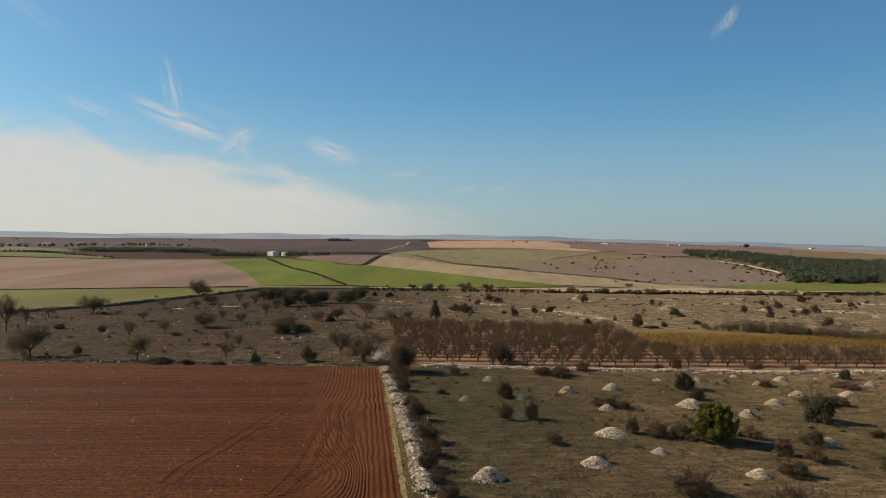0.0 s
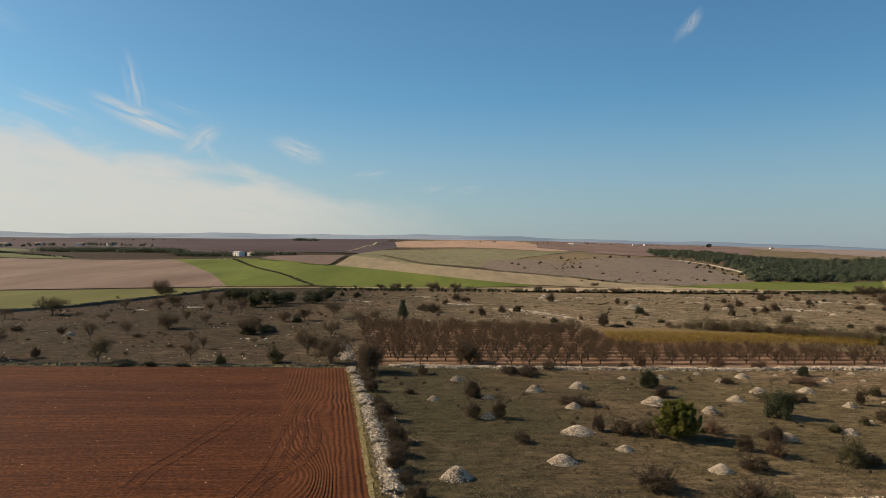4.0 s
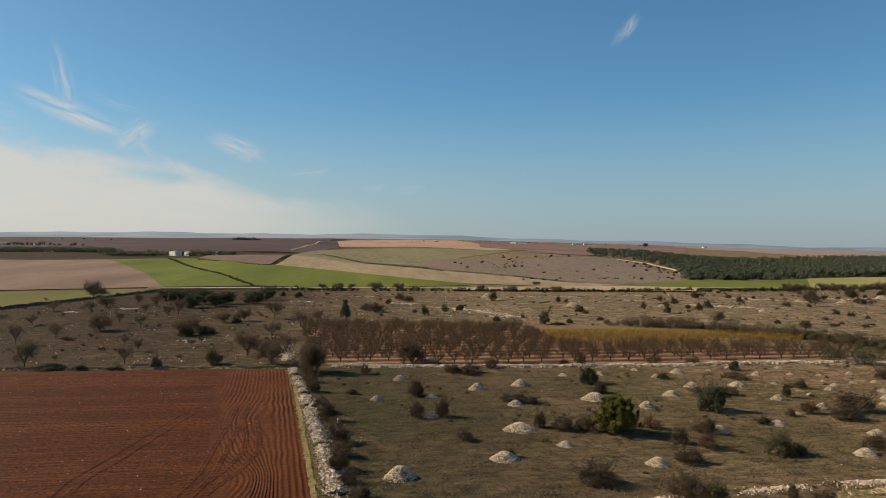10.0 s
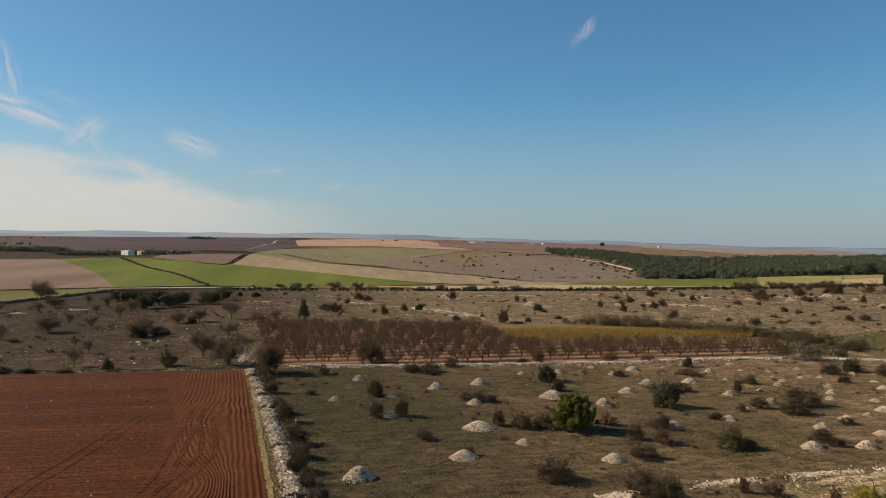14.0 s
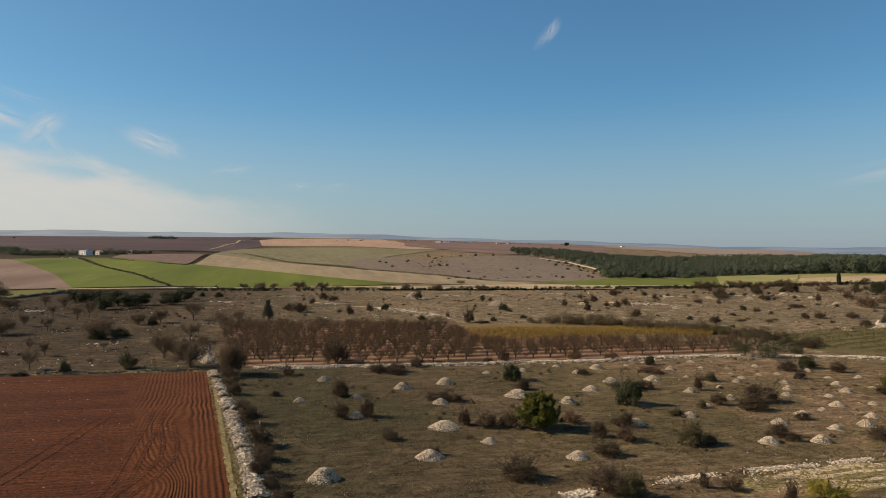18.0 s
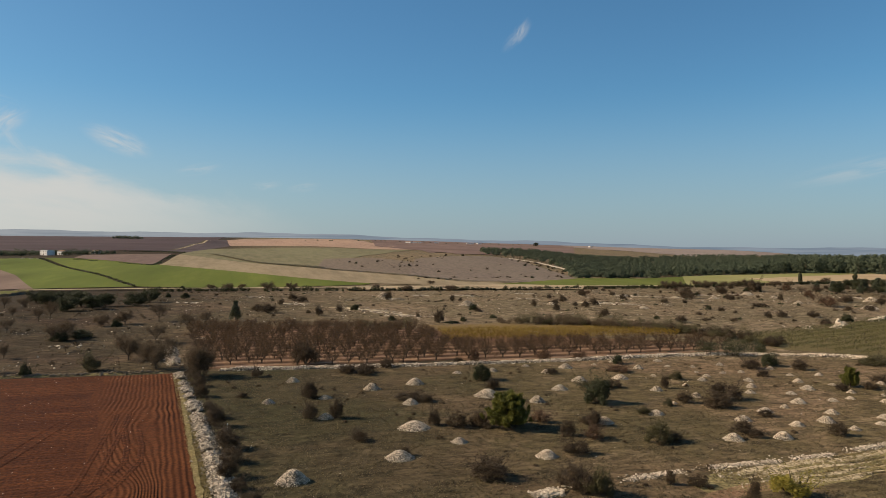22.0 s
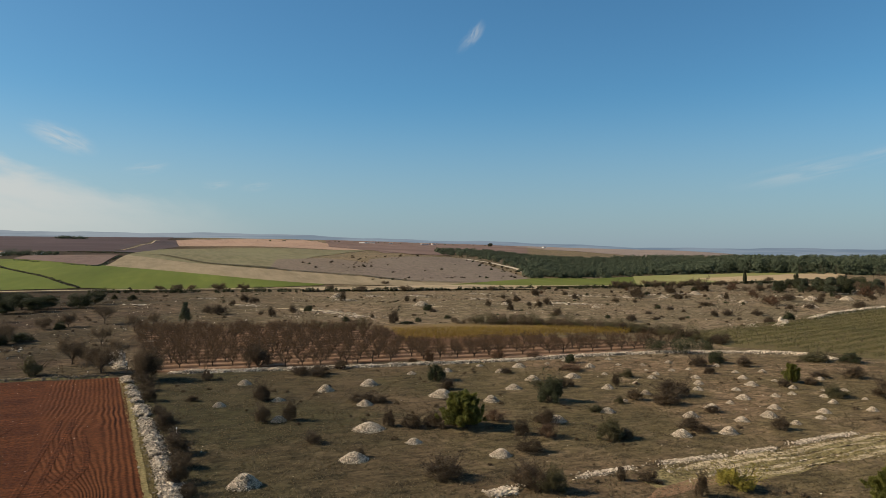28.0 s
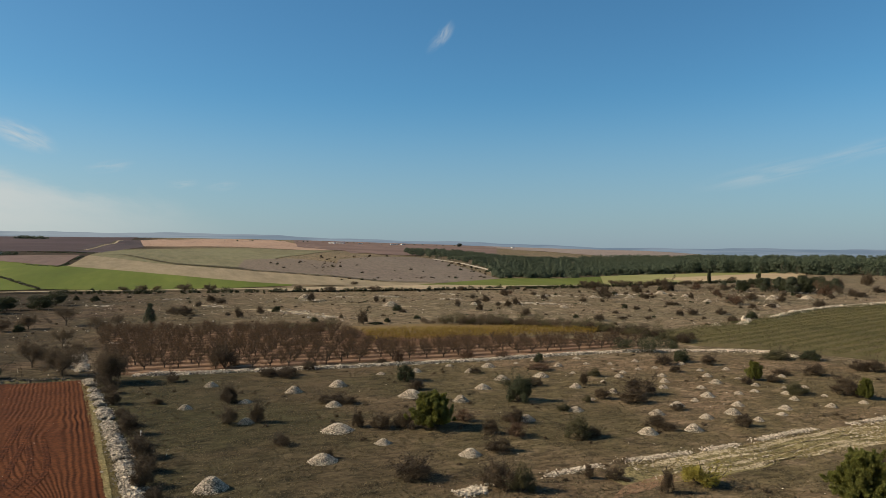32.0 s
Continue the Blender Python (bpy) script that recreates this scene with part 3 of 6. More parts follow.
FIELDS = {
    'green_strip': ([(-168, 221), (-152, 241), (-129, 275), (-101, 384)], [(-281, 369), (-238, 376), (-184, 391), (-108, 411)]),
    'pink_field': ([(-281, 369), (-328, 432), (-413, 543), (-571, 751)], [(-109, 422), (-149, 536), (-203, 671), (-288, 856)]),
    'green_field_west': ([(-288, 856), (-203, 671), (-149, 536), (-109, 422)], [(-216, 852), (-135, 635), (-92, 523), (-60, 430)]),
    'green_field_east': ([(-58, 430), (-28, 413), (0, 408), (38, 408), (73, 420)], [(-212, 853), (-137, 792), (-75, 694), (0, 546), (75, 431)]),
    'stubble_field': ([(-75, 694), (0, 546), (75, 431), (117, 397), (162, 397)], [(-76, 909), (0, 730), (70, 556), (132, 472), (170, 417)]),
    'olive_field': ([(-76, 909), (0, 730), (38, 617), (57, 580)], [(-83, 1307), (0, 1362), (206, 1453), (328, 1353)]),
    'rough_slope': ([(57, 580), (84, 531), (116, 496)], [(82, 753), (124, 713), (146, 614)]),
    'bare_hill': ([(113, 491), (140, 439), (171, 412), (219, 433)], [(158, 655), (204, 691), (252, 701), (266, 673)]),
    'peach_field': ([(-28, 1513), (131, 1549), (239, 1484), (335, 1407)], [(-59, 2544), (145, 3015), (492, 3383), (355, 1519)]),
    'purple_field': ([(-553, 1010), (-414, 1147), (-299, 1209), (-192, 1226), (-75, 1100)], [(-2089, 3815), (-1477, 4091), (-1045, 4222), (-581, 4311), (-101, 4348)]),
    'purple_west': ([(-1019, 1339), (-856, 1355), (-646, 1263), (-575, 1253)], [(-2633, 3461), (-2324, 3676), (-1980, 3873), (-1720, 3995)]),
    'violet_field': ([(-135, 1190), (-84, 1080), (-62, 1290), (-28, 1480)], [(-140, 2500), (-112, 2520), (-85, 2540), (-59, 2560)]),
    'mauve_field': ([(-176, 832), (-118, 756), (-82, 700)], [(-195, 978), (-136, 958), (-85, 925)]),
    'meadow_far': ([(-706, 928), (-621, 982), (-568, 1046), (-536, 1138)], [(-1019, 1339), (-856, 1355), (-747, 1375), (-595, 1242)]),
    'meadow_near': ([(-577, 758), (-502, 794), (-439, 809), (-385, 818)], [(-674, 886), (-584, 924), (-513, 931), (-406, 863)]),
    'russet_field': ([(324, 1782), (335, 1358), (229, 756), (266, 741), (526, 1059)], [(745, 4285), (1008, 4231), (1382, 4124), (1670, 4016), (1934, 3896)]),
    'fallow_field': ([(1154, 2366), (985, 1581), (917, 1248), (1655, 1850)], [(1843, 3939), (2300, 3692), (2577, 3504), (2945, 3201)]),
    'green_hollow': ([(144, 397), (184, 371), (223, 353), (290, 352)], [(185, 421), (222, 438), (262, 425), (304, 438)]),
    'lime_field': ([(246, 351), (290, 360), (340, 370), (382, 371), (456, 394)], [(306, 442), (358, 465), (449, 488), (510, 497), (558, 482)]),
    'tan_field': ([(322, 368), (352, 370), (384, 372), (458, 393)], [(338, 412), (400, 436), (472, 459), (548, 470)]),
    'tan_margin': ([(52, 365), (91, 356), (139, 348), (174, 339)], [(55, 391), (100, 392), (157, 392), (188, 366)]),
    'orchard_soil': ([(-6.5, 134.5), (23, 133.5), (60, 131), (102, 131.5)], [(-11, 204), (19, 202), (45.9, 186.1), (102.7, 139.7)]),
    'yellow_vines': ([(46.5, 186.1), (66.3, 176.6), (83.4, 168.1), (101.9, 161.2)], [(49, 195), (73, 194), (93, 186), (110, 175)]),
    'green_vines': ([(112.9, 127.1), (126.4, 112.1), (130.9, 94.0), (133.0, 87.5)], [(115.0, 149.2), (162, 160), (207, 183), (267, 192)]),
}
FIELD_LABELS = {
    "green_strip": "yellowish green strip of young wheat behind the dark wall", "pink_field": "pale pinkish ploughed field", "green_field_west": "bright green wheat field beside the ploughed field",
    "green_field_east": "wide bright green wheat field", "stubble_field": "pale tan stubble field below the hill", "olive_field": "sparse olive-coloured crop field", "rough_slope": "stony grey-brown pasture slope", "bare_hill": "bare brownish grazed hill with scattered scrub",
    "peach_field": "peach-coloured ploughed field on the rise", "purple_field": "dark purplish ploughed land far off", "purple_west": "purplish ploughed land before the village", "violet_field": "dark violet ploughed field beside the peach-coloured one", "mauve_field": "small mauve ploughed field with a dark border",
    "meadow_far": "far green meadow", "meadow_near": "green meadow behind the ploughed field", "russet_field": "dark reddish ploughed field below the skyline", "fallow_field": "pale brown fallow field behind the pine wood",
    "green_hollow": "green wheat in the hollow before the wood", "lime_field": "yellowish green field of thin wheat along the wood", "tan_field": "pale tan stubble beside the thin wheat", "tan_margin": "tan bare margin along the hedge", "orchard_soil": "reddish bare soil of the almond orchard",
    "yellow_vines": "brown soil of the autumn vineyard", "green_vines": "soil of the green vineyard",
}


def resample(path, n):
    path = np.asarray(path, float)
    u = np.linspace(0, len(path) - 1, n + 1)
    i = np.minimum(u.astype(int), len(path) - 2)
    f = (u - i)[:, None]
    return path[i] * (1 - f) + path[i + 1] * f


def patch(name, near, far, lift, n=44, m=30):
    a, b = resample(near, n), resample(far, n)
    verts, faces = [], []
    for j in range(m + 1):
        for k in range(n + 1):
            x, y = a[k] + (b[k] - a[k]) * j / m
            verts.append((x, y, height(x, y) + lift))
    for j in range(m):
        for k in range(n):
            q = j * (n + 1) + k
            faces.append((q, q + 1, q + n + 2, q + n + 1))
    return tagged(link_mesh(name, verts, faces, FIELD_LOOKS[name], shade=True), FIELD_LABELS[name], "field", kind="structure")


for k, (name, (near, far)) in enumerate(FIELDS.items()):
    patch(name, near, far, 0.05 if near[0][1] < 200 else 0.12 if near[0][1] < 340 else 0.3 + 0.02 * k)


def turf_patch(name, label, near, far, mat):
    a, b = resample(near, 40), resample(far, 40)
    verts, faces = [], []
    for j in range(31):
        for k in range(41):
            x, y = a[k] + (b[k] - a[k]) * j / 30
            verts.append((x, y, height(x, y) + 0.025))
    for j in range(30):
        for k in range(40):
            q = j * 41 + k
            faces.append((q, q + 1, q + 42, q + 41))
    tagged(link_mesh(name, verts, faces, mat, shade=True), label, "ground", kind="structure")


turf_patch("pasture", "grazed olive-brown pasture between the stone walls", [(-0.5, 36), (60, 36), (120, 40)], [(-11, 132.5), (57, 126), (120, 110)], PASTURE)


def edge_x(y):
    """The east edge of the red field."""
    return -2.0 - 8.2 * (y - 60) / 72 - 1.3


def back_y(x):
    return 131.2 - 0.065 * (x + 11)


def headland_x(y):
    return edge_x(y) - 9.0 - 3.0 * smooth(60, 126, y) + 0.6 * math.sin(y * 0.21)


def tilth(x, y):
    w = noise.noise((x * 0.05, y * 0.35, 0))
    return 0.016 * math.sin(y * 2 * math.pi / 0.92 + 0.6 * w) + 0.03 * noise.noise((x * 0.03, y * 0.9, 3)) + 0.012 * noise.noise((x * 0.9, y * 1.7, 7))


def red_field():
    rng = np.random.default_rng(4)
    verts, faces = [], []
    rows, cols = 470, 70
    for j in range(rows + 1):
        v = j / rows
        for k in range(cols + 1):
            u = k / cols
            y = 40 + (back_y(-60) - 40) * v
            right = headland_x(y) + 1.4
            x = -125 + (right + 125) * u
            y += (back_y(x) - back_y(-60)) * v
            fade = min(1, max(0, (1 - u) * 60 - 0.8))
            z = 0.085 + fade * tilth(x, y)
            verts.append((x, y, z))
    for j in range(rows):
        for k in range(cols):
            q = j * (cols + 1) + k
            faces.append((q, q + 1, q + cols + 2, q + cols + 1))
    field = tagged(link_mesh("ploughed_field", verts, faces, RED_SOIL, shade=True), "ploughed field of dark red earth with fine furrows", "field", kind="structure")
    verts, faces = [], []
    rows, cols = 330, 210
    for j in range(rows + 1):
        y = 40 + (back_y(-11) - 40) * j / rows
        l, r = headland_x(y), edge_x(y)
        for k in range(cols + 1):
            u = k / cols
            x = l + (r - l) * u
            s = (r - x)
            loose = smooth(2.5, 6, s)
            bow = 3.2 * math.exp(-((y - 68) / 7) ** 2) - 1.7 * math.exp(-((y - 93) / 11) ** 2)
            wob = 0.06 * math.sin(y * 0.9 + s * 0.4 + 0.8 * math.sin(y * 0.17)) * smooth(0.6, 2.0, s) + loose * (bow + 0.15 * noise.noise((x * 0.1, y * 0.05, 5))) + 0.06 * noise.noise((x * 0.25, y * 0.2, 1))
            fade = min(1, 5 * u, 14 * (1 - u))
            ridge = s + wob + 0.1 * noise.noise((s * 0.2, y * 0.22, 6))
            deep = (0.026 + 0.045 * abs(noise.noise((ridge * 0.9, y * 0.035, 8)))) * (0.75 + 0.5 * noise.noise((x * 0.16, y * 0.1, 9)))
            z = 0.1 + fade * (deep * math.sin(ridge * 2 * math.pi / 0.62) + 0.02 * noise.noise((x * 2, y * 2, 2)))
            verts.append((x, y, z))
    for j in range(rows):
        for k in range(cols):
            q = j * (cols + 1) + k
            faces.append((q, q + 1, q + cols + 2, q + cols + 1))
    link_mesh("headland", verts, faces, HEADLAND, field, "wavy deep furrows along the field's edge", shade=True)
    # wheel marks: shallow pressed ruts, in pairs
    for name, line in (("long", [(-21.2, 98), (-22.3, 91), (-22.9, 86), (-24.2, 77), (-25.5, 70), (-25.3, 66), (-23.4, 62.5), (-20, 61)]), ("cross", [(-14.7, 101), (-14.3, 97), (-13.9, 84), (-13.5, 71), (-14.6, 62)]), ("turn", [(-12.4, 92), (-10.9, 84), (-10.3, 78), (-11.3, 71), (-13.4, 64)])):
        for off in (0.0, 1.5):
            p = along(line, 0.6)
            verts, faces = [], []
            for i, (x, y, dx, dy) in enumerate(p):
                for s in (-0.36, -0.2, -0.08, 0.08, 0.2, 0.36):
                    px, py = x + dy * (off + s), y - dx * (off + s)
                    verts.append((px, py, 0.105 if abs(s) > 0.3 else 0.146 if abs(s) > 0.15 else 0.124))
                if i:
                    q = 6 * i
                    faces += [(q - 6 + c, q - 5 + c, q + 1 + c, q + c) for c in range(5)]
            link_mesh("wheel_rut", verts, faces, RED_SOIL, field, shade=True)
    # small pale stones in the tilth
    n = 700
    xs, ys = rng.uniform(-95, -12, n), rng.uniform(45, 131, n)
    keep = xs < np.array([edge_x(y) - 0.5 for y in ys])
    places = np.stack([xs, ys, np.full(n, 0.13)], -1)[keep]
    v, f = stones(rng, places, rng.uniform(0.04, 0.09, len(places)) * rng.uniform(0.6, 1.3, len(places)))
    tagged(link_mesh("field_stones", v, f, STONE, field), "small pale stones strewn over the red earth", kind="stuff")
    # grassy verge between the field and the rubble wall
    verts, faces = [], []
    for i in range(241):
        y = 40 + 92 * i / 240
        w = 0.35 + 0.3 * noise.noise((0, y * 0.5, 3))
        verts += [(edge_x(y) - 0.1 + 0.3 * noise.noise((4, y * 0.7, 1)), y, 0.125), (edge_x(y) + 0.1 + w, y, 0.14)]
        if i:
            faces.append((2 * i - 2, 2 * i - 1, 2 * i + 1, 2 * i))
    tagged(link_mesh("field_verge", verts, faces, VERGE), "strip of dry yellowish grass beside the red field", "verge", kind="structure")


red_field()


# ---- stone walls and heaps ----
def rubble_bank(name, label, path, wide, tall, size, density, mat=STONE, seed=1, gaps=0.0, fill=RUBBLE, category="wall"):
    """A tumbled dry-stone bank: a low core with loose stones heaped over it."""
    rng = np.random.default_rng(seed)
    root = tagged(new(name), label, category)
    steps = along(path, 0.8)
    verts, faces = [], []
    prof = [(-0.5, -0.05), (-0.33, 0.55), (-0.1, 0.85), (0.12, 0.8), (0.34, 0.5), (0.5, -0.05)]
    keep = []
    for i, (x, y, dx, dy) in enumerate(steps):
        n = 0.8 * noise.noise((x * 0.2, y * 0.2, seed)) + 0.7 * noise.noise((x * 0.6, y * 0.6, seed))
        size_here = max(0.0, 1 + 0.55 * n) * (1 if n > -1 + 1.3 * gaps else 0.15)
        size_here *= min(1, 0.25 + 0.25 * i, 0.25 + 0.25 * (len(steps) - 1 - i))
        keep.append(size_here)
        for s, h in prof:
            q = s * wide * (0.6 + 0.4 * size_here) + 0.12 * noise.noise((x * 1.3, y * 1.3, s * 5))
            verts.append((x + dy * q, y - dx * q, height(x, y) + h * tall * 0.7 * size_here + (0 if h < 0 else 0.06 * noise.noise((x * 2, y * 2, s * 9)))))
        if i:
            a = 6 * i
            faces += [(a - 6 + c, a - 5 + c, a + 1 + c, a + c) for c in range(5)]
    link_mesh("core", verts, faces, fill, root, shade=False)
    n = int(len(steps) * 0.8 * wide * density)
    pick = rng.integers(0, len(steps), n)
    s = rng.normal(0, 0.3, n).clip(-0.8, 0.8)
    sized = np.array(keep)[pick]
    ok = sized > 0.3
    pick, s, sized = pick[ok], s[ok], sized[ok]
    x = steps[pick, 0] + steps[pick, 2] * rng.uniform(-0.5, 0.5, len(pick)) + steps[pick, 3] * s * wide
    y = steps[pick, 1] + steps[pick, 3] * rng.uniform(-0.5, 0.5, len(pick)) - steps[pick, 2] * s * wide
    z = np.array([height(a, b) for a, b in zip(x, y)]) + tall * 0.72 * sized * np.clip(1 - (s / 0.55) ** 2, 0, 1) + 0.03
    v, f = stones(rng, np.stack([x, y, z], -1), size * (0.35 + 1.6 * rng.random(len(x)) ** 2.2))
    tagged(link_mesh("rubble", v, f, mat, root), kind="stuff")
    return root


rubble_bank("rubble_wall", "long tumbled wall of pale limestone between red field and pasture", [(-11.2, 132), (-7.2, 106), (-4.0, 83.5), (-1.6, 64), (0.4, 44)], 1.7, 0.5, 0.2, 105, mat=WALL_STONE, seed=2, gaps=0.7)
rubble_bank("field_wall", "low overgrown stone wall along the far edge of the red field", [(-130, 141.5), (-88, 139.2), (-64, 137.4), (-42, 135.4), (-13, 133)], 1.4, 0.45, 0.26, 16, mat=RUBBLE, seed=3, gaps=0.5, fill=VERGE)
rubble_bank("orchard_wall", "low pale limestone wall in front of the almond orchard", [(-4.5, 133), (11, 130.6), (31, 128), (57.7, 125.8), (78.6, 125.9), (95, 124.4), (108, 119.5), (118, 114.5), (121, 104)], 1.7, 0.5, 0.24, 42, seed=4, gaps=0.15)
rubble_bank("corner_wall", "heaped limestone wall between orchard and heath", [(-12.8, 140), (-13.2, 145), (-14.2, 152), (-15.4, 166)], 2.0, 0.6, 0.3, 24, seed=5, gaps=0.35)
rubble_bank("track_wall", "low broken limestone wall along the pale track", [(30, 58.6), (37, 59.6), (44.3, 60.4), (51.4, 60.2), (59.4, 60.6), (70, 62.2), (86.5, 62.8), (112, 64.5)], 1.3, 0.12, 0.12, 60, seed=6, gaps=0.58)
rubble_bank("slab_pile", "flat pile of pale limestone slabs beside the track", [(24.5, 57.5), (28.6, 58.4)], 1.6, 0.4, 0.19, 130, seed=7, category="stone pile")
rubble_bank("dark_wall", "dark weathered dry-stone wall along the green strip", [(-178, 205), (-167, 219), (-152, 241), (-129, 275), (-101, 384)], 1.1, 1.3, 0.45, 10, mat=GREY_STONE, fill=GREY_STONE, seed=8)
rubble_bank("vineyard_wall", "wall of pale limestone blocks above the green vineyard", [(180, 167), (202, 178), (227, 187), (245, 190), (268, 194), (300, 203)], 2.2, 0.8, 0.6, 6.0, seed=9, gaps=0.3)
rubble_bank("wheat_wall", "dark low wall with bushes dividing the green wheat fields", [(-204, 815), (-130, 620), (-90, 518), (-60, 432)], 1.4, 1.0, 0.45, 5.0, mat=GREY_STONE, fill=GREY_STONE, seed=10)


def make_heap(seed, flatness):
    """A heap of cleared field stones, one metre across at scale 1."""
    rng = np.random.default_rng(seed)
    root = new("stone_heap")
    verts, faces = [(0, 0, 0.3 * flatness)], []
    for j, (r, h) in enumerate(((0.14, 0.28), (0.28, 0.19), (0.4, 0.08), (0.5, -0.04))):
        for k in range(14):
            g = 2 * math.pi * k / 14
            q = r * rng.uniform(0.88, 1.12)
            verts.append((q * math.cos(g), q * math.sin(g), h * flatness * rng.uniform(0.85, 1.15)))
    faces += [(0, 1 + k, 1 + (k + 1) % 14) for k in range(14)]
    for j in range(3):
        for k in range(14):
            n = (k + 1) % 14
            faces.append((1 + 14 * j + k, 15 + 14 * j + k, 15 + 14 * j + n, 1 + 14 * j + n))
    link_mesh("mound", verts, faces, RUBBLE, root)
    n = 1700
    r = 0.56 * np.sqrt(rng.uniform(0, 1, n)) * rng.uniform(0.75, 1.05, n)
    g = rng.uniform(0, 2 * math.pi, n)
    z = np.interp(r, [0, 0.14, 0.28, 0.4, 0.5, 0.6], [0.31, 0.28, 0.19, 0.09, 0.01, 0.0]) * flatness + 0.01
    v, f = stones(rng, np.stack([r * np.cos(g), r * np.sin(g), z], -1), 0.016 + 0.045 * rng.random(n) ** 1.8)
    tagged(link_mesh("rubble", v, f, STONE, root), kind="stuff")
    return root


HEAP_KINDS = [make_heap(20 + k, f) for k, f in enumerate((1.1, 0.95, 1.2, 0.85, 1.0))]
used = set()


def place_copy(kinds, k, x, y, scale, spin, label, category, group, sink=0.0):
    """Set one of the ready-built things, first the original, then copies of it."""
    ob = kinds[k % len(kinds)]
    sx = scale if isinstance(scale, tuple) else (scale, scale, scale)
    m = Matrix.Translation((x, y, height(x, y) - sink)) @ Matrix.Rotation(spin, 4, "Z") @ Matrix.Diagonal((*sx, 1))
    if ob.name in used:
        ob = copy_first(ob, m)
    else:
        used.add(ob.name)
        ob.matrix_basis = m
    return tagged(ob, label, category, group)


def copy_first(ob, m):
    plain = ob.scale.copy()
    ob.scale = (1, 1, 1)
    out = copy_thing(ob, m)
    ob.scale = plain
    return out


HEAPS_NEAR = [
    (7.7, 118.1, 2.51), (3.3, 102.7, 2.1), (11.5, 103.6, 2.13), (10.2, 91.5, 2.29), (19.2, 108.5, 2.9), (26.7, 110.8, 3.19),
    (22.7, 96.9, 2.55), (20.1, 83.6, 4.25), (4.4, 67.5, 3.41), (15.7, 72, 3.36), (23.5, 76.1, 2.07), (36.1, 118.2, 1.88),
    (42.8, 118.5, 2.13), (35, 99, 4.25), (51.5, 114.5, 2.12), (57, 118.3, 2.89), (53.5, 105.8, 2.91), (47.4, 100.3, 2.83),
    (40.5, 93.2, 2.6), (63.6, 119.7, 1.14), (61.1, 105.8, 3.1), (69.5, 114, 2.03), (54.9, 99.4, 1.64), (43.7, 79.6, 2.73),
    (30.8, 68.3, 2.6), (50.5, 121.8, 1.67), (68.6, 121.9, 1.42),
]
HEAPS_EAST = [
    (52.6, 81.7, 2.32), (61.5, 95.5, 2.12), (67.9, 106.5, 1.28), (75.8, 114.2, 1.39), (77.7, 120.4, 1.81), (58.7, 86.8, 1.16),
    (73.4, 100.6, 1.79), (76.5, 103.7, 1.53), (77.3, 107.6, 1.01), (86.3, 113, 1.68), (81.3, 105.6, 1.35), (85, 105.5, 1.37),
    (80.6, 98.3, 1.94), (77.5, 93.8, 1.86), (74.1, 89.9, 1.78), (64.6, 90, 1.88), (68.1, 97.6, 1.31), (80, 112.5, 1.28),
    (92.3, 106.8, 1.67), (90.9, 100.4, 1.49), (95.8, 99.1, 1.63), (91.2, 91.6, 1.31), (87.9, 95.3, 1.86), (84.8, 90, 2.3),
]
HEAPS_FAR_EAST = [
    (79.6, 87.7, 1.71), (76.1, 82.4, 2.38), (67.6, 79.1, 2.22), (71.9, 80.4, 1.38), (54.2, 68.5, 2.63), (61.5, 75.9, 2.34),
    (60.2, 67.5, 2.4), (66.1, 71.8, 2), (71.1, 72.4, 2.42), (75.5, 75.9, 2), (81.7, 82, 1.67), (85.3, 82.4, 1.51),
    (89.1, 85.9, 1.47), (79.9, 71.8, 2.01), (76.7, 69.4, 1.59), (71.3, 68.2, 1.52), (88.4, 79.3, 1.71), (86.1, 75.8, 1.56),
    (95.2, 81.9, 1.49), (91.8, 82.7, 0.94), (99.4, 90.1, 1.59), (86.9, 70.3, 1.71), (93.3, 70.3, 1.49), (92.4, 75.9, 1.11),
]
HEAPS_HEATH = [
    (157.8, 157.2, 3.73), (149.2, 158.2, 3.64), (219.8, 203.8, 6.51), (249.9, 230.9, 6.82), (265.1, 226.7, 6.12), (213.1, 230.9, 3.94),
    (229.4, 280.4, 6.05), (198.4, 263.5, 4.69), (185.2, 273, 4.13), (142.3, 230.5, 2.27), (203.9, 283.4, 4.08), (166.7, 284.8, 4.69),
    (116.9, 256, 2.94), (226, 258.8, 4.3), (83, 258.6, 7.04), (60.8, 313.6, 7.21), (116.4, 253.9, 3.97), (141.5, 227.9, 3.59),
    (-87.7, 184.9, 3.26), (-122.3, 208.1, 2.42),
]
rng = np.random.default_rng(11)
for places, where in ((HEAPS_NEAR, "on the dry pasture"), (HEAPS_EAST, "on the pasture below the orchard"), (HEAPS_FAR_EAST, "on the grassy pasture beside the track"), (HEAPS_HEATH, "on the far heath")):
    for k, (x, y, wide) in enumerate(places):
        big = "large" if wide > 3 else "small" if wide < 1.7 else "rounded"
        w = max(wide, 1.0)
        place_copy(HEAP_KINDS, int(rng.integers(0, 5)), x, y, (w * 0.86, w * 0.86, w * 0.88 if wide < 3.6 else w * 0.74), rng.uniform(0, 6.28), f"{big} heap of pale limestone {where}", "stone heap", "cleared stone heaps")

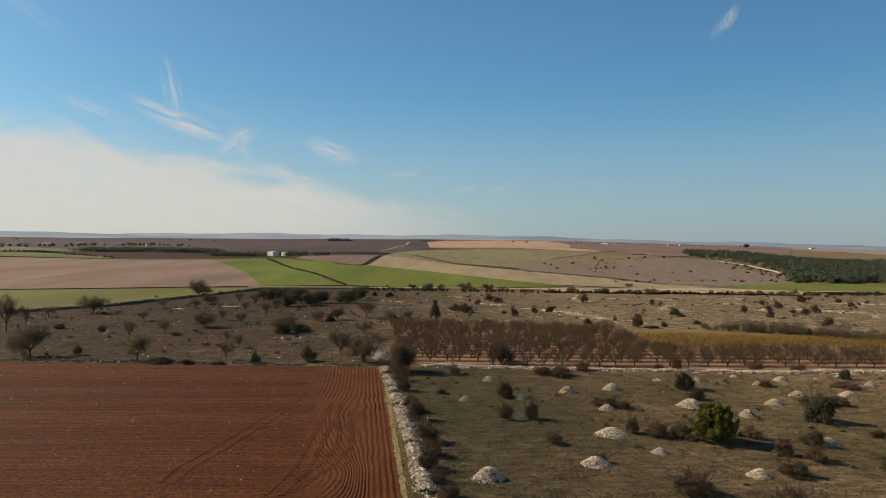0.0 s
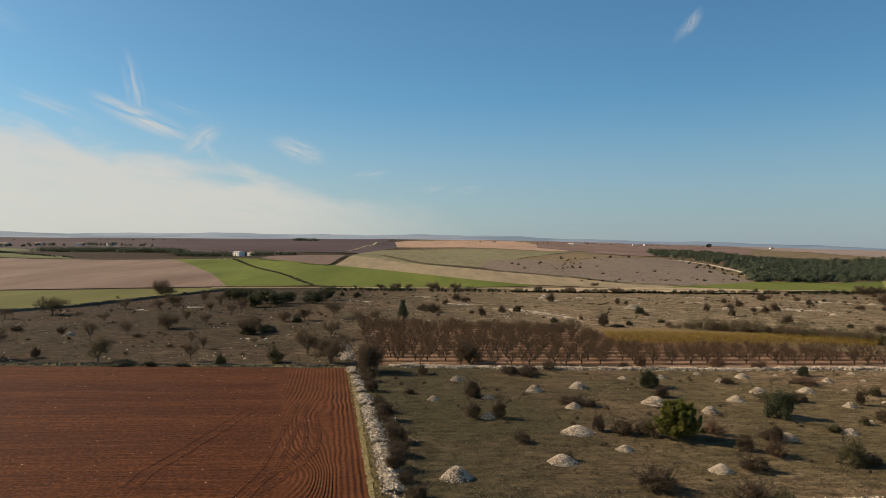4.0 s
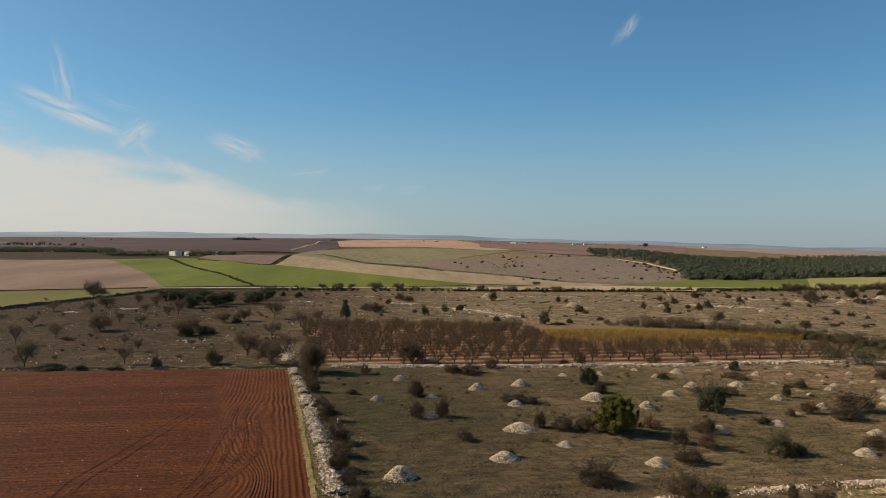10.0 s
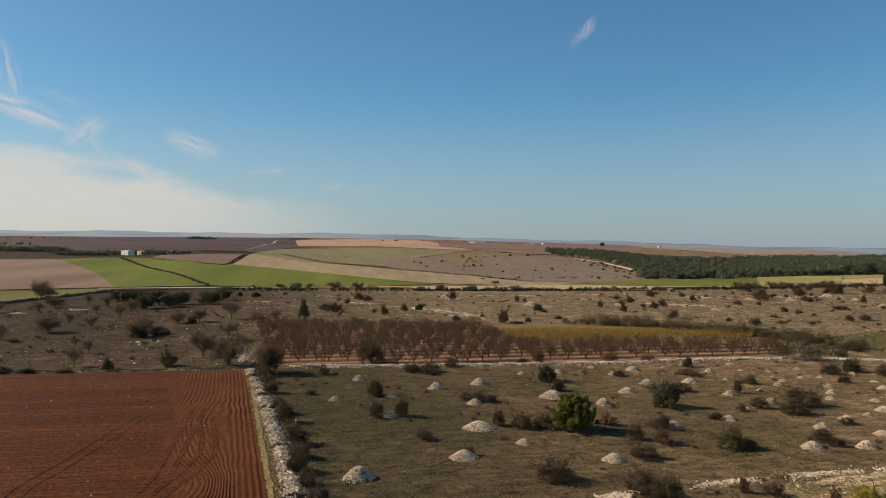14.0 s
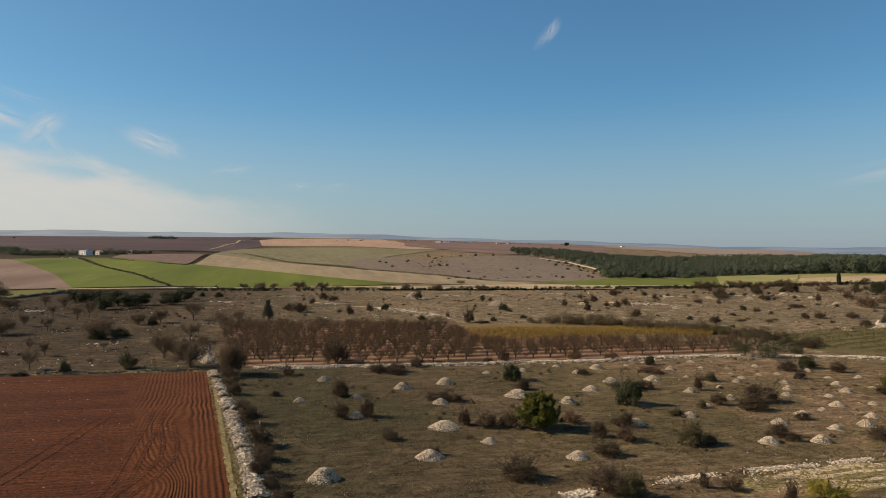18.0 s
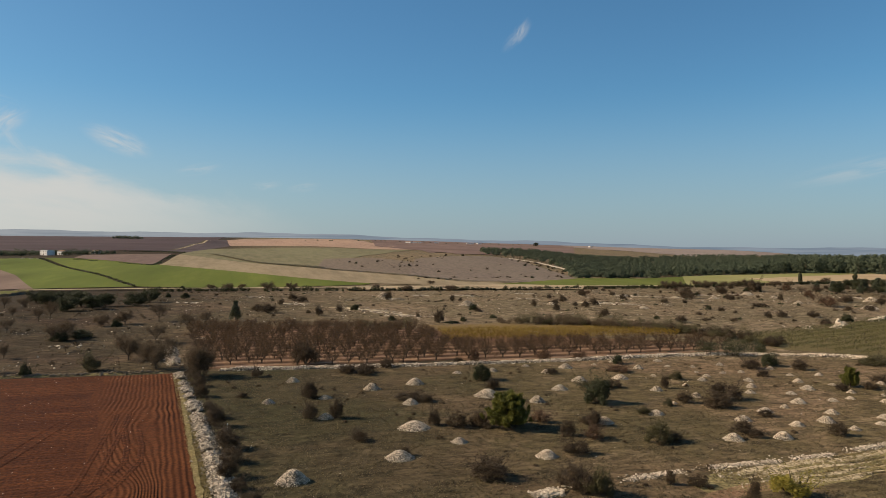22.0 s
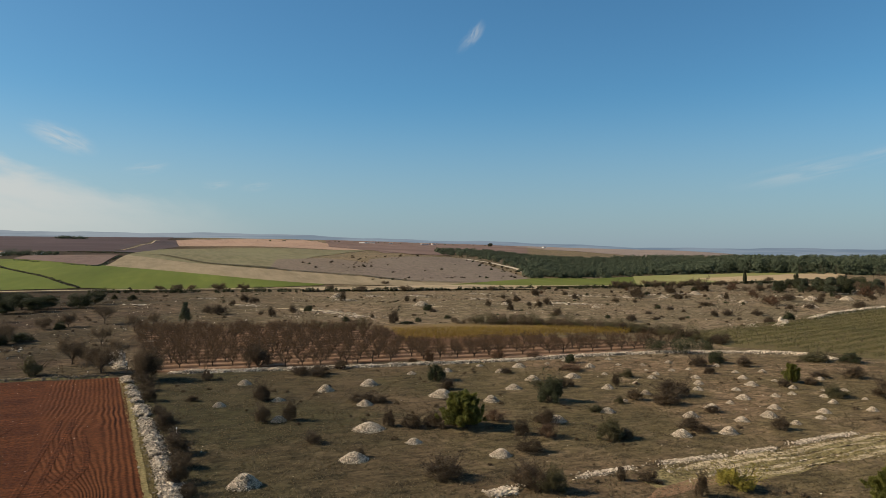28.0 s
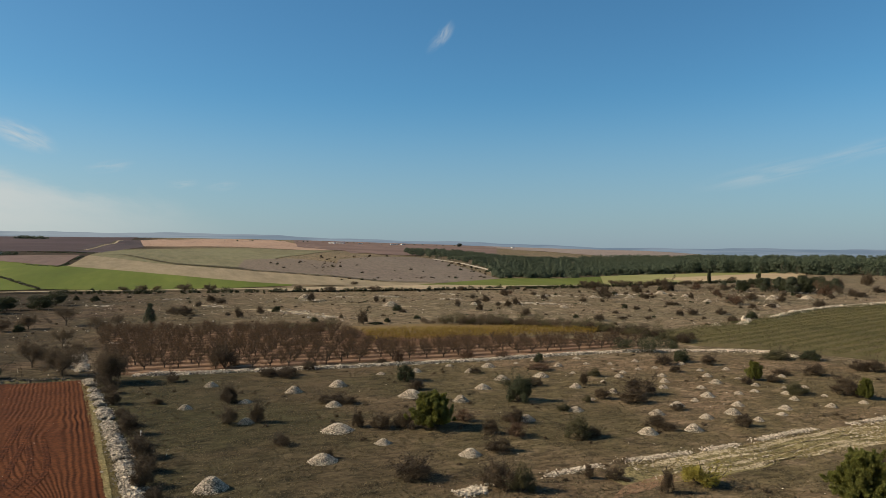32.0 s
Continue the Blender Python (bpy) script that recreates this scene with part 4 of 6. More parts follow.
# ---- trees ----
def tree_thing(name, seed, leaf_mat, tall, wide, leaf_label="", **more):
    rng = np.random.default_rng(seed)
    root = new(name)
    stem, limbs, spots = open_tree(rng, tall, wide, **{k: v for k, v in more.items() if k != "leaf_size"})
    trunk = stem.link("trunk", BARK, root, shade=True)
    for wood in limbs:
        wood.link("limb", BARK, trunk, shade=True)
    v, f = leaves(rng, spots, more.get("leaf_size", 0.14))
    link_mesh("foliage", v, f, leaf_mat, root, leaf_label)
    return root


def lobed_thing(name, seed, leaf_mat, tall, wide, n, leaf_size, lobes=9, low=0.25, taper=0.0, stems=5, single=False, extra=0):
    rng = np.random.default_rng(seed)
    root = new(name)
    wood = Pile()
    if single:
        wood.add(*tube([(0, 0, -0.15), (0.03, 0.02, tall * 0.35), (0, 0.04, tall * 0.8)], [tall * 0.04, tall * 0.03, tall * 0.012], 6))
    for k in range(stems):
        g = rng.uniform(0, 6.28)
        limb(rng, wood, (0, 0, tall * 0.25 if single else -0.1), (math.cos(g) * wide / tall * 0.6, math.sin(g) * wide / tall * 0.6, 0.8), tall * (0.42 if single else 0.7), tall * 0.018 + 0.008, 4, 0.2, 0.05)
    wood.link("trunk" if single else "stem", BARK, root, shade=True)
    spots, ways = lobed_crown(rng, wide, tall * low, tall, lobes, n, taper=taper)
    if extra:
        thin = rng.normal(0, 1, (extra, 3)) * (wide * 0.27, wide * 0.27, tall * 0.22) + (0, 0, tall * 0.5)
        thin = thin[thin[:, 2] > 0.05]
        spots, ways = np.concatenate([spots, thin]), np.concatenate([ways, rng.normal(size=thin.shape)])
    v, f = leaves(rng, spots, leaf_size, ways)
    link_mesh("foliage", v, f, leaf_mat, root)
    return root


ALMONDS = [tree_thing("almond_tree", 40 + k, L_ALMOND, 3.2, 4.6, trunk=0.2, forks=6, twigs=5, leaf_n=10, leaf_size=0.105, spread=0.26, stem_r=0.042, rise=0.08) for k in range(5)]
HEATH_BARE = [tree_thing("wild_almond_tree", 50 + k, L_TREE, 3.9, 4.8, trunk=0.26, forks=7, twigs=5, leaf_n=30, leaf_size=0.1, spread=0.26, rise=0.12) for k in range(4)]
BROAD = [tree_thing("wild_pear_tree", 60 + k, L_TREE, 3.9, 4.8, trunk=0.18, forks=8, twigs=6, leaf_n=42, leaf_size=0.11, spread=0.3, rise=0.12) for k in range(3)]
GREENISH = [tree_thing("carob_tree", 66 + k, L_TREE_GREEN, 3.9, 5.0, trunk=0.2, forks=7, twigs=5, leaf_n=36, leaf_size=0.12, spread=0.3, rise=0.12) for k in range(2)]
OAK_KINDS = [lobed_thing("evergreen_oak", 70 + k, L_DARK, 4.0, 5.4, 7000, 0.2, lobes=26, low=0.08, single=True) for k in range(3)]


def bush_thing(name, seed, leaf_mat, n, leaf_size, lobes=18, shell=0.5, twigs=10, shoots=0):
    """A bush 2.6 m across and 2 m high: stems from one foot, a low uneven dome of leaves, and bare shoots that stick out of it."""
    rng = np.random.default_rng(seed)
    root = new(name)
    tall, wide = 2.0, 2.6
    wood, tips = Pile(), []
    for k in range(twigs):
        g, out = rng.uniform(0, 6.28), rng.uniform(0.2, 0.95)
        pts, d = limb(rng, wood, (0, 0, -0.1), (math.cos(g) * out, math.sin(g) * out, 0.75), tall * rng.uniform(0.75, 1.05), 0.035, 4, 0.16, 0.03)
        for j in range(3):
            end, e = limb(rng, wood, pts[1 + j], d + rng.normal(0, 0.5, 3), tall * 0.32, 0.016, 3, 0.2, 0.06)
            tips += end[1:]
    wood.link("stem", BARK, root, shade=True)
    spots, ways = dome_crown(rng, wide, tall, lobes, n, shell)
    if shoots:
        tips = np.array(tips)
        more = np.repeat(tips, shoots, 0) + rng.normal(0, 0.13, (len(tips) * shoots, 3))
        more = more[more[:, 2] > 0.05]
        spots, ways = np.concatenate([spots, more]), np.concatenate([ways, rng.normal(size=more.shape)])
    v, f = leaves(rng, spots, leaf_size, ways, 0.75)
    link_mesh("foliage", v, f, leaf_mat, root)
    return root


BUSH_BARE = [bush_thing("bare_thorn_bush", 80 + k, L_BROWN, 3600, 0.09, 24, 0.35, 12, 8) for k in range(5)]
BUSH_DARK = [bush_thing("evergreen_bush", 90 + k, L_DARK, 4200, 0.12, 26, 0.55, 6, 5) for k in range(3)]
BUSH_OLIVE = [bush_thing("green_bush", 96 + k, L_OLIVE, 3800, 0.11, 24, 0.5, 8, 6) for k in range(3)]
BUSH_YELLOW = [bush_thing("yellowing_bush", 100 + k, L_YELLOW, 4200, 0.11, 26, 0.55, 8, 6) for k in range(2)]
BUSH_RED = [bush_thing("russet_bush", 104 + k, L_RED, 2600, 0.09, 20, 0.35, 12, 8) for k in range(3)]


def pine_thing(name, seed, mat, tall, wide, branches=84, needles=130, leaf=0.26):
    """A young bushy pine: boughs in whorls round one stem, each carrying upturned candles of needles."""
    rng = np.random.default_rng(seed)
    root = new(name)
    stem = Pile()
    stem.add(*tube([(0, 0, -0.15), (0.04, 0.02, tall * 0.4), (0, 0.05, tall * 0.93)], [tall * 0.03, tall * 0.022, tall * 0.006], 6))
    trunk = stem.link("trunk", BARK, root, shade=True)
    pts, ways, boughs = [], [], Pile()
    for k in range(branches):
        h = 0.03 + 0.9 * (k / branches) ** 1.1
        g = k * 2.399 + rng.normal(0, 0.3)
        reach = wide / 2 * (1 - h) ** 0.5 * rng.uniform(0.5, 1.05) + 0.06
        out = np.array([math.cos(g), math.sin(g), 0])
        a = np.array([0, 0, tall * h * 0.9])
        e = a + out * reach + (0, 0, reach * rng.uniform(0.15, 0.45))
        boughs.add(*tube([a, (a + e) / 2 - (0, 0, 0.05), e], [0.035, 0.025, 0.012], 4))
        for j in range(4):
            foot = a + (e - a) * (1 - 0.2 * j) + rng.normal(0, 0.1, 3) * (1, 1, 0.4)
            axis = out * rng.uniform(0.15, 0.6) + rng.normal(0, 0.16, 3) + (0, 0, 1)
            axis /= np.linalg.norm(axis)
            high = tall * rng.uniform(0.1, 0.19)
            u = rng.random(needles)
            ring = rng.normal(size=(needles, 3))
            ring -= (ring @ axis)[:, None] * axis
            ring /= np.linalg.norm(ring, axis=1)[:, None] + 1e-9
            fat = wide * 0.05 * (1 - 0.7 * u)[:, None]
            pts.append(foot + axis * (u * high)[:, None] + ring * fat * rng.uniform(0.5, 1.1, (needles, 1)))
            ways.append(axis * 0.8 + ring * 0.75)
    boughs.link("bough", BARK, trunk)
    p = np.concatenate(pts)
    p[:, 2] = np.maximum(p[:, 2], 0.06)
    v, f = sprays(rng, p, np.concatenate(ways), leaf, leaf * 0.22)
    link_mesh("foliage", v, f, mat, root)
    return root


PINE_KINDS = [pine_thing("young_pine", 110 + k, L_PINE, 4.0, 4.0) for k in range(3)] + [pine_thing("young_pine", 114, L_PINE, 4.0, 4.0, 120, 240, 0.17)]
CEDAR_KINDS = [lobed_thing("dark_cedar", 116 + k, L_CEDAR, 8.0, 6.5, 8000, 0.28, lobes=34, low=0.03, taper=0.75, single=True, stems=9) for k in range(2)]

HEATH_TREES = [
    (-117.5, 188.7, 6.98, 9.77, 't'), (-85.5, 145.2, 7.08, 7.08, 'b'), (-121.5, 243.8, 9.11, 6.61, 'g'), (-121, 203.3, 3.37, 5.45, 't'), (-129.4, 229.9, 4.41, 3.53, 't'),
    (-61.1, 140.2, 5.48, 5.02, 'g'), (-77.5, 173.4, 3.35, 4.78, 't'), (-92.5, 216.9, 3.55, 3.36, 't'), (-105.7, 264.8, 5.01, 3.81, 't'), (-73.6, 185.6, 3.85, 3.85, 't'),
    (-114.3, 327.3, 8.69, 8.98, 'b'), (-67.9, 199.8, 6.37, 4.77, 'b'), (-69.2, 219.7, 4.05, 3.67, 't'), (-59.3, 206.1, 3.41, 3.77, 't'), (-59.6, 236.6, 3.88, 4.29, 't'),
    (-57.9, 243.2, 4.6, 6.07, 't'), (-33.2, 220.9, 4.68, 4.3, 'b'), (-42.4, 186.5, 5.78, 5.62, 'b'),
]
HEATH_TREES_EAST = [
    (-39, 217.2, 4.07, 3.51, 'b'), (-24.7, 226.7, 6.11, 5.92, 't'), (-21.9, 149.6, 4.97, 5.6, 'b'), (-15.6, 137.9, 5.56, 5.39, 'b'), (-43.7, 141.5, 2.99, 3.62, 't'),
    (-46.1, 158.4, 2.91, 2.91, 't'), (-51.9, 168.5, 2.22, 2.22, 't'), (-94.5, 284.9, 5.52, 5.02, 'b'), (-74.6, 279.1, 4.35, 5.07, 't'), (-84.5, 291.3, 4.31, 4.82, 't'),
    (-71.1, 252.4, 3.95, 3.51, 't'), (-90.7, 257.1, 4.1, 4.33, 't'), (-15, 204, 4.72, 4.72, 't'), (-10.7, 212.2, 3.92, 4.1, 't'), (-19.7, 174.9, 4.44, 4.58, 't'),
    (-7.2, 126.7, 4.83, 5.9, 'b'), (-36.6, 165.5, 2.14, 1.85, 't'), (-128.9, 315.3, 1.99, 1.71, 't'), (-14.3, 152.2, 3.86, 4.51, 't'),
]
OAKS = [
    (-80.4, 315.8, 8.44, 5.72), (-70, 291.5, 7.52, 6.76), (-59.9, 273.4, 6.55, 5.62), (-59.1, 291.6, 8.21, 6.71), (-52.8, 279.3, 7.13, 5.94), (-50.6, 291.7, 6.93, 5.69),
    (-40.3, 291.8, 8.12, 5.91), (-37.1, 308.9, 7.54, 5.72), (-74.1, 319.7, 8.23, 5.21), (-66.6, 316, 8.09, 5.4),
]
PINES = [
    (31.2, 80.8, 5.59, 4.66), (92.8, 89.6, 3, 3.38), (96.2, 72.1, 2.34, 3.36), (55.4, 41.6, 5.9, 5.4),
]
MISC = [
    (-2.4, 223, 4.67, 6.54), (324.6, 350.2, 3.19, 7.97), (399.1, 381.7, 4.15, 5.07),
]
GROVE = [
    (291.6, 257.9, 14.63, 11.38), (299.4, 272.9, 10.15, 10.15), (320.1, 272.9, 10.53, 9.13), (312.4, 296.7, 8.99, 7.91), (319.5, 309.9, 7.43, 6.69), (338.6, 271.1, 12.67, 8.33),
    (369.5, 306.7, 10.02, 8.01), (374.3, 323.3, 8.25, 8.25), (340.1, 318.7, 5.83, 6.61),
]
GROVE_EDGE = [
    (281, 279, 8, 6.5), (288, 271, 9, 8), (296, 265, 9.5, 8.5), (304, 261, 10, 9), (286, 287, 8, 6.5), (300, 283, 9, 8),
    (310, 268, 9, 8), (295, 292, 7, 6), (311, 284, 8, 7), (319, 262, 8, 7), (277, 288, 7, 5.5),
]
ROAD_TREES = [
    (11.9, 380.8, 6.36, 5.41), (24.3, 380.9, 5.74, 4.78), (-8.1, 380.5, 5.4, 4.45), (-17.1, 394.6, 4.29, 3.3), (-1, 394.8, 3.96, 3.3), (67, 365.6, 3.72, 3.72),
    (81.6, 356, 5.18, 3.35), (110.4, 416, 3.95, 2.87), (103.3, 351.5, 5.51, 3.67), (221.3, 333.3, 7.35, 5.68), (227.9, 333.9, 5.74, 5.06), (248.4, 345.2, 5.68, 4.26),
    (245.7, 333.1, 5.18, 4.84), (280.3, 342.6, 6.28, 5.17), (294.2, 337, 6.35, 3.73), (274.6, 344.9, 5.52, 3.68), (264, 342.3, 4.33, 3.61), (352.4, 359.1, 5.46, 4.2),
    (148.4, 341.7, 3.42, 2.8), (263.1, 349.5, 4.38, 3.29),
]
SHRUBS_PASTURE = [
    (9.4, 105.2, 2.7, 2.7, 'b'), (8.2, 91.5, 2.95, 2.76, 'b'), (11.5, 91.5, 2.37, 2.77, 'b'), (12.8, 79.6, 2.61, 1.57, 'b'), (17.5, 123.7, 3.17, 1.48, 'b'),
    (20.4, 120.9, 3.11, 1.82, 'b'), (25.3, 127.6, 2.75, 1.54, 'b'), (22.8, 99.3, 4.78, 1.56, 'b'), (24.8, 97.5, 3, 1.46, 'b'), (22.8, 84.3, 2.06, 2.44, 'b'),
    (25.1, 82.6, 3.34, 2.3, 'b'), (28.1, 82.3, 2.99, 2.06, 'b'), (37.4, 103.2, 2.33, 1.68, 'b'), (36.2, 82.3, 3.09, 1.85, 'r'), (64, 112.1, 4.91, 1.53, 'r'),
    (48.4, 90.1, 5.01, 4.14, 'd'), (52.4, 99.4, 4.3, 1.81, 'o'), (56.3, 99.4, 3.4, 1.75, 'b'), (68.6, 119.7, 2.33, 2.1, 'd'), (38.9, 73.2, 3.22, 2.15, 'r'),
]
SHRUBS_PASTURE_FRONT = [
    (34.2, 68.5, 3.65, 1.99, 'b'), (36.7, 75.3, 2.53, 2.17, 'b'), (22.8, 63.5, 5.03, 2.37, 'b'), (30.2, 61.3, 3.29, 1.5, 'b'), (51.1, 82.4, 2.07, 1.49, 'o'),
    (57, 128.4, 4.15, 2.37, 'r'), (64.2, 126.9, 3.6, 1.8, 'r'), (40, 129.9, 2.07, 1.15, 'b'), (42.6, 127.7, 2.27, 3.41, 'r'), (42.1, 80.1, 3.49, 1.32, 'b'),
    (16.5, 72.7, 1.46, 1.17, 'b'), (51.9, 113.2, 2.64, 1.32, 'b'), (-3.4, 91, 3.51, 2.93, 'b'), (-1.8, 80.4, 3.82, 2.43, 'b'), (-1.4, 70.4, 2.77, 2.46, 'b'),
    (-6.1, 109.9, 2.81, 2.81, 'b'), (9.1, 104.7, 3.13, 2.69, 'b'), (-0.2, 107.4, 2.29, 1.01, 'b'), (21.1, 123.8, 4.25, 1.91, 'b'), (17.6, 125.2, 3.75, 1.61, 'b'),
]
SHRUBS_BY_WALL = [
    (25.9, 130, 3.36, 1.68, 'b'), (38.3, 111, 4.48, 3.24, 'd'), (37.4, 103.5, 2.81, 1.68, 'b'), (2, 124.2, 2.63, 2.1, 'b'), (11.3, 135.9, 6.33, 4.61, 'b'),
    (-7.8, 128.2, 4.89, 5.43, 'b'),
]
SHRUBS_EAST = [
    (41.9, 78.8, 2.3, 2.11, 'b'), (45.3, 69.9, 3.41, 3.05, 'o'), (47.5, 69.7, 2.18, 1.31, 'b'), (68, 87.5, 5.65, 3.3, 'b'), (63.2, 82.9, 4.44, 2.22, 'b'),
    (60.8, 87, 2.71, 1.81, 'b'), (57, 85.8, 1.58, 1.23, 'o'), (63.6, 96.7, 1.47, 2.95, 'b'), (69.7, 102.7, 2.63, 1.79, 'o'), (89.1, 108.1, 4.14, 2.36, 'b'),
    (94.5, 109.7, 3.66, 2.93, 'd'), (85.8, 100.9, 2.8, 1.34, 'b'), (65.9, 76.9, 2.59, 1.04, 'b'), (57.4, 68.6, 2.3, 1.15, 'b'), (57.3, 70.6, 3.12, 1.76, 'b'),
    (67.1, 66.7, 2.43, 1.82, 'b'), (90.1, 78.6, 4.05, 2.03, 'o'), (95.9, 75.1, 5.68, 3.35, 'b'), (94.2, 87.1, 2.71, 1.41, 'b'), (88.8, 87.1, 2.63, 1.37, 'b'),
]
SHRUBS_TRACK = [
    (105.9, 89.6, 4.68, 2.34, 'b'), (114.8, 105.4, 5.91, 2.62, 'o'), (119.8, 101.4, 4.62, 2.25, 'd'), (119.1, 87.4, 4.98, 2.49, 'b'), (117.6, 89.7, 4.36, 2.24, 'b'),
    (97.1, 104.9, 3.62, 2.17, 'b'), (29.1, 58.1, 3.72, 2.57, 'b'), (30.7, 56.6, 2.55, 2.84, 'o'), (40.3, 55.8, 2.41, 1.2, 'b'), (38.2, 57.1, 1.2, 1.8, 'b'),
    (42.5, 51, 1.46, 2.62, 'b'), (101.1, 91.5, 3.45, 1.38, 'b'),
]
SHRUBS_WEST = [
    (-76.5, 146.8, 2.37, 2.92, 'b'), (-91.9, 188.9, 3.34, 2.46, 'b'), (-107, 195.8, 3.92, 1.68, 'b'), (-26.4, 138.9, 4.29, 3.82, 'o'), (-36.2, 135.7, 2.61, 2.49, 'd'),
    (-38.2, 190.6, 6.93, 2.45, 'd'), (-42.5, 185.2, 3.99, 2.71, 'd'), (-25.1, 332.4, 5.01, 2.51, 'd'), (-32.8, 336.5, 2.82, 2.54, 'd'), (-32.1, 403.4, 3.38, 2.03, 'd'),
    (-34.7, 215.5, 3.66, 2.38, 'd'), (-55.4, 136.3, 6.82, 1.24, 'd'), (-49.8, 135.6, 3.65, 1.1, 'd'), (-43.3, 134.9, 3.59, 0.84, 'd'), (-68.9, 180.6, 3.24, 1.14, 'b'),
    (-12.4, 345.6, 2.89, 1.44, 'b'),
]
SHRUBS_HEATH = [
    (7.7, 246, 7.21, 3.71, 'b'), (4.3, 255.4, 4.28, 2.78, 'b'), (20.2, 302.4, 5.07, 3.8, 'b'), (23.4, 295.7, 4.96, 2.73, 'b'), (13.6, 282.9, 3.32, 2.37, 'b'),
    (32, 243.9, 3.5, 3.09, 'b'), (38, 249.7, 3.8, 2.54, 'd'), (23.6, 233.1, 3.33, 3.53, 'b'), (59.2, 296, 4.54, 4.54, 'b'), (43.3, 210.1, 3.06, 1.8, 'd'),
    (55.8, 200.6, 4.36, 4.8, 'b'), (78.7, 237.7, 4.19, 2.72, 'd'), (78.6, 231.4, 3.48, 1.23, 'b'), (106.2, 246.8, 2.92, 3.15, 'b'), (119.1, 256.4, 3.55, 2.36, 'b'),
    (126.7, 265.5, 4.43, 3.2, 'b'), (151.6, 296.9, 4.18, 3.62, 'b'), (123.6, 239.1, 4.05, 2.93, 'b'), (131.2, 247, 4.21, 3.27, 'b'), (112.2, 204.8, 4.5, 2.93, 'b'),
]
SHRUBS_HEATH_MIDDLE = [
    (165.9, 293.8, 3.38, 2.54, 'b'), (158.7, 272.6, 3.16, 2.9, 'b'), (75.6, 208.6, 2.79, 1.3, 'd'), (64, 202.2, 2.67, 1.6, 'd'), (58.9, 198.3, 5.2, 0.87, 'd'),
    (83.6, 280.5, 2.69, 3.18, 'b'), (87.1, 280.6, 2.46, 1.72, 'b'), (53.8, 218.8, 1.51, 1.7, 'b'), (106.7, 228.7, 3.17, 3.38, 'b'), (129, 284, 2.87, 2.61, 'b'),
    (21.1, 241.6, 2.44, 1.42, 'b'), (122.1, 244.6, 2.74, 1.83, 'b'),
]
SHRUBS_HEATH_EAST = [
    (243.7, 258.3, 5.34, 4.45, 'r'), (212.1, 214.6, 8.83, 5.3, 'r'), (236.2, 230.7, 6.9, 3.59, 'b'), (213.8, 198.9, 4.88, 2.69, 'b'), (239.5, 216.8, 4.05, 4.05, 'b'),
    (269.1, 299.1, 6.05, 5.71, 'r'), (250.8, 300.7, 8.17, 7.85, 'b'), (219, 247.2, 3.31, 3.59, 'b'), (199.8, 254.9, 4.6, 2.98, 'b'), (223.1, 290.4, 6.73, 5.2, 'b'),
    (187.8, 269.9, 6.87, 6.04, 'b'), (161, 217.3, 2.71, 1.81, 'd'), (187.5, 221.4, 7.28, 1.94, 'b'), (175.3, 183.8, 4.89, 2.55, 'b'), (165.9, 186.5, 4.18, 2.51, 'b'),
    (159.6, 185.6, 3.69, 2.46, 'b'), (160.3, 163.3, 3.83, 2.3, 'b'), (174, 169.3, 4.06, 2.84, 'd'), (230.7, 192.1, 5.02, 3.26, 'b'), (291.1, 239.3, 9.44, 6.29, 'r'),
]
SHRUBS_HEATH_END = [
    (351.8, 280.8, 11.27, 6.76, 'b'), (395.5, 296, 14.43, 10.3, 'b'), (303.3, 234.4, 4.8, 3.52, 'b'), (204.5, 198.4, 3.57, 2.14, 'b'), (297.8, 225.8, 7.8, 3.12, 'b'),
    (335.9, 245.1, 10.41, 3.47, 'b'), (124, 192.5, 2.3, 1.34, 'd'), (142.3, 180.1, 2.5, 1.15, 'b'), (145, 200.6, 3.11, 1.04, 'b'), (125.2, 182.1, 4.63, 2.41, 'b'),
    (134.6, 183.2, 2.86, 1.14, 'b'), (164.8, 250.3, 3.76, 2.25, 'b'),
]
SHRUBS = [(SHRUBS_PASTURE, 'among the stone heaps'), (SHRUBS_PASTURE_FRONT, 'on the dry pasture'), (SHRUBS_BY_WALL, 'near the rubble wall'), (SHRUBS_EAST, 'on the pasture among small heaps'), (SHRUBS_TRACK, 'near the farm track'), (SHRUBS_WEST, 'on the western heath'), (SHRUBS_HEATH, 'on the heath behind the orchard'), (SHRUBS_HEATH_MIDDLE, 'on the open heath'), (SHRUBS_HEATH_EAST, 'on the stony heath'), (SHRUBS_HEATH_END, 'on the far heath')]
rng = np.random.default_rng(12)
TREE_LOOK = {"t": (HEATH_BARE, "thin wild almond tree with withered brown leaves on the heath", "tree"), "b": (BROAD, "broad brown-leaved tree with dense twigs on the heath", "tree"), "g": (GREENISH, "spreading tree with dull green leaves on the heath", "tree"), "d": (OAK_KINDS, "dense dark round evergreen tree beside the wall", "tree")}
for k, (x, y, wide, tall, kind) in enumerate(HEATH_TREES + HEATH_TREES_EAST):
    kinds, label, cat = TREE_LOOK[kind]
    w = min(wide, 9) / 4.4
    place_copy(kinds, int(rng.integers(0, 9)), x, y, (w, w, tall / 4.2), rng.uniform(0, 6.28), label, cat, "heath trees")
for x, y, wide, tall in OAKS:
    place_copy(OAK_KINDS, int(rng.integers(0, 9)), x, y, (wide / 4.4, wide / 4.4, tall / 4.5), rng.uniform(0, 6.28), "dark evergreen oak in a dense clump by the wall", "tree", "oak clump")
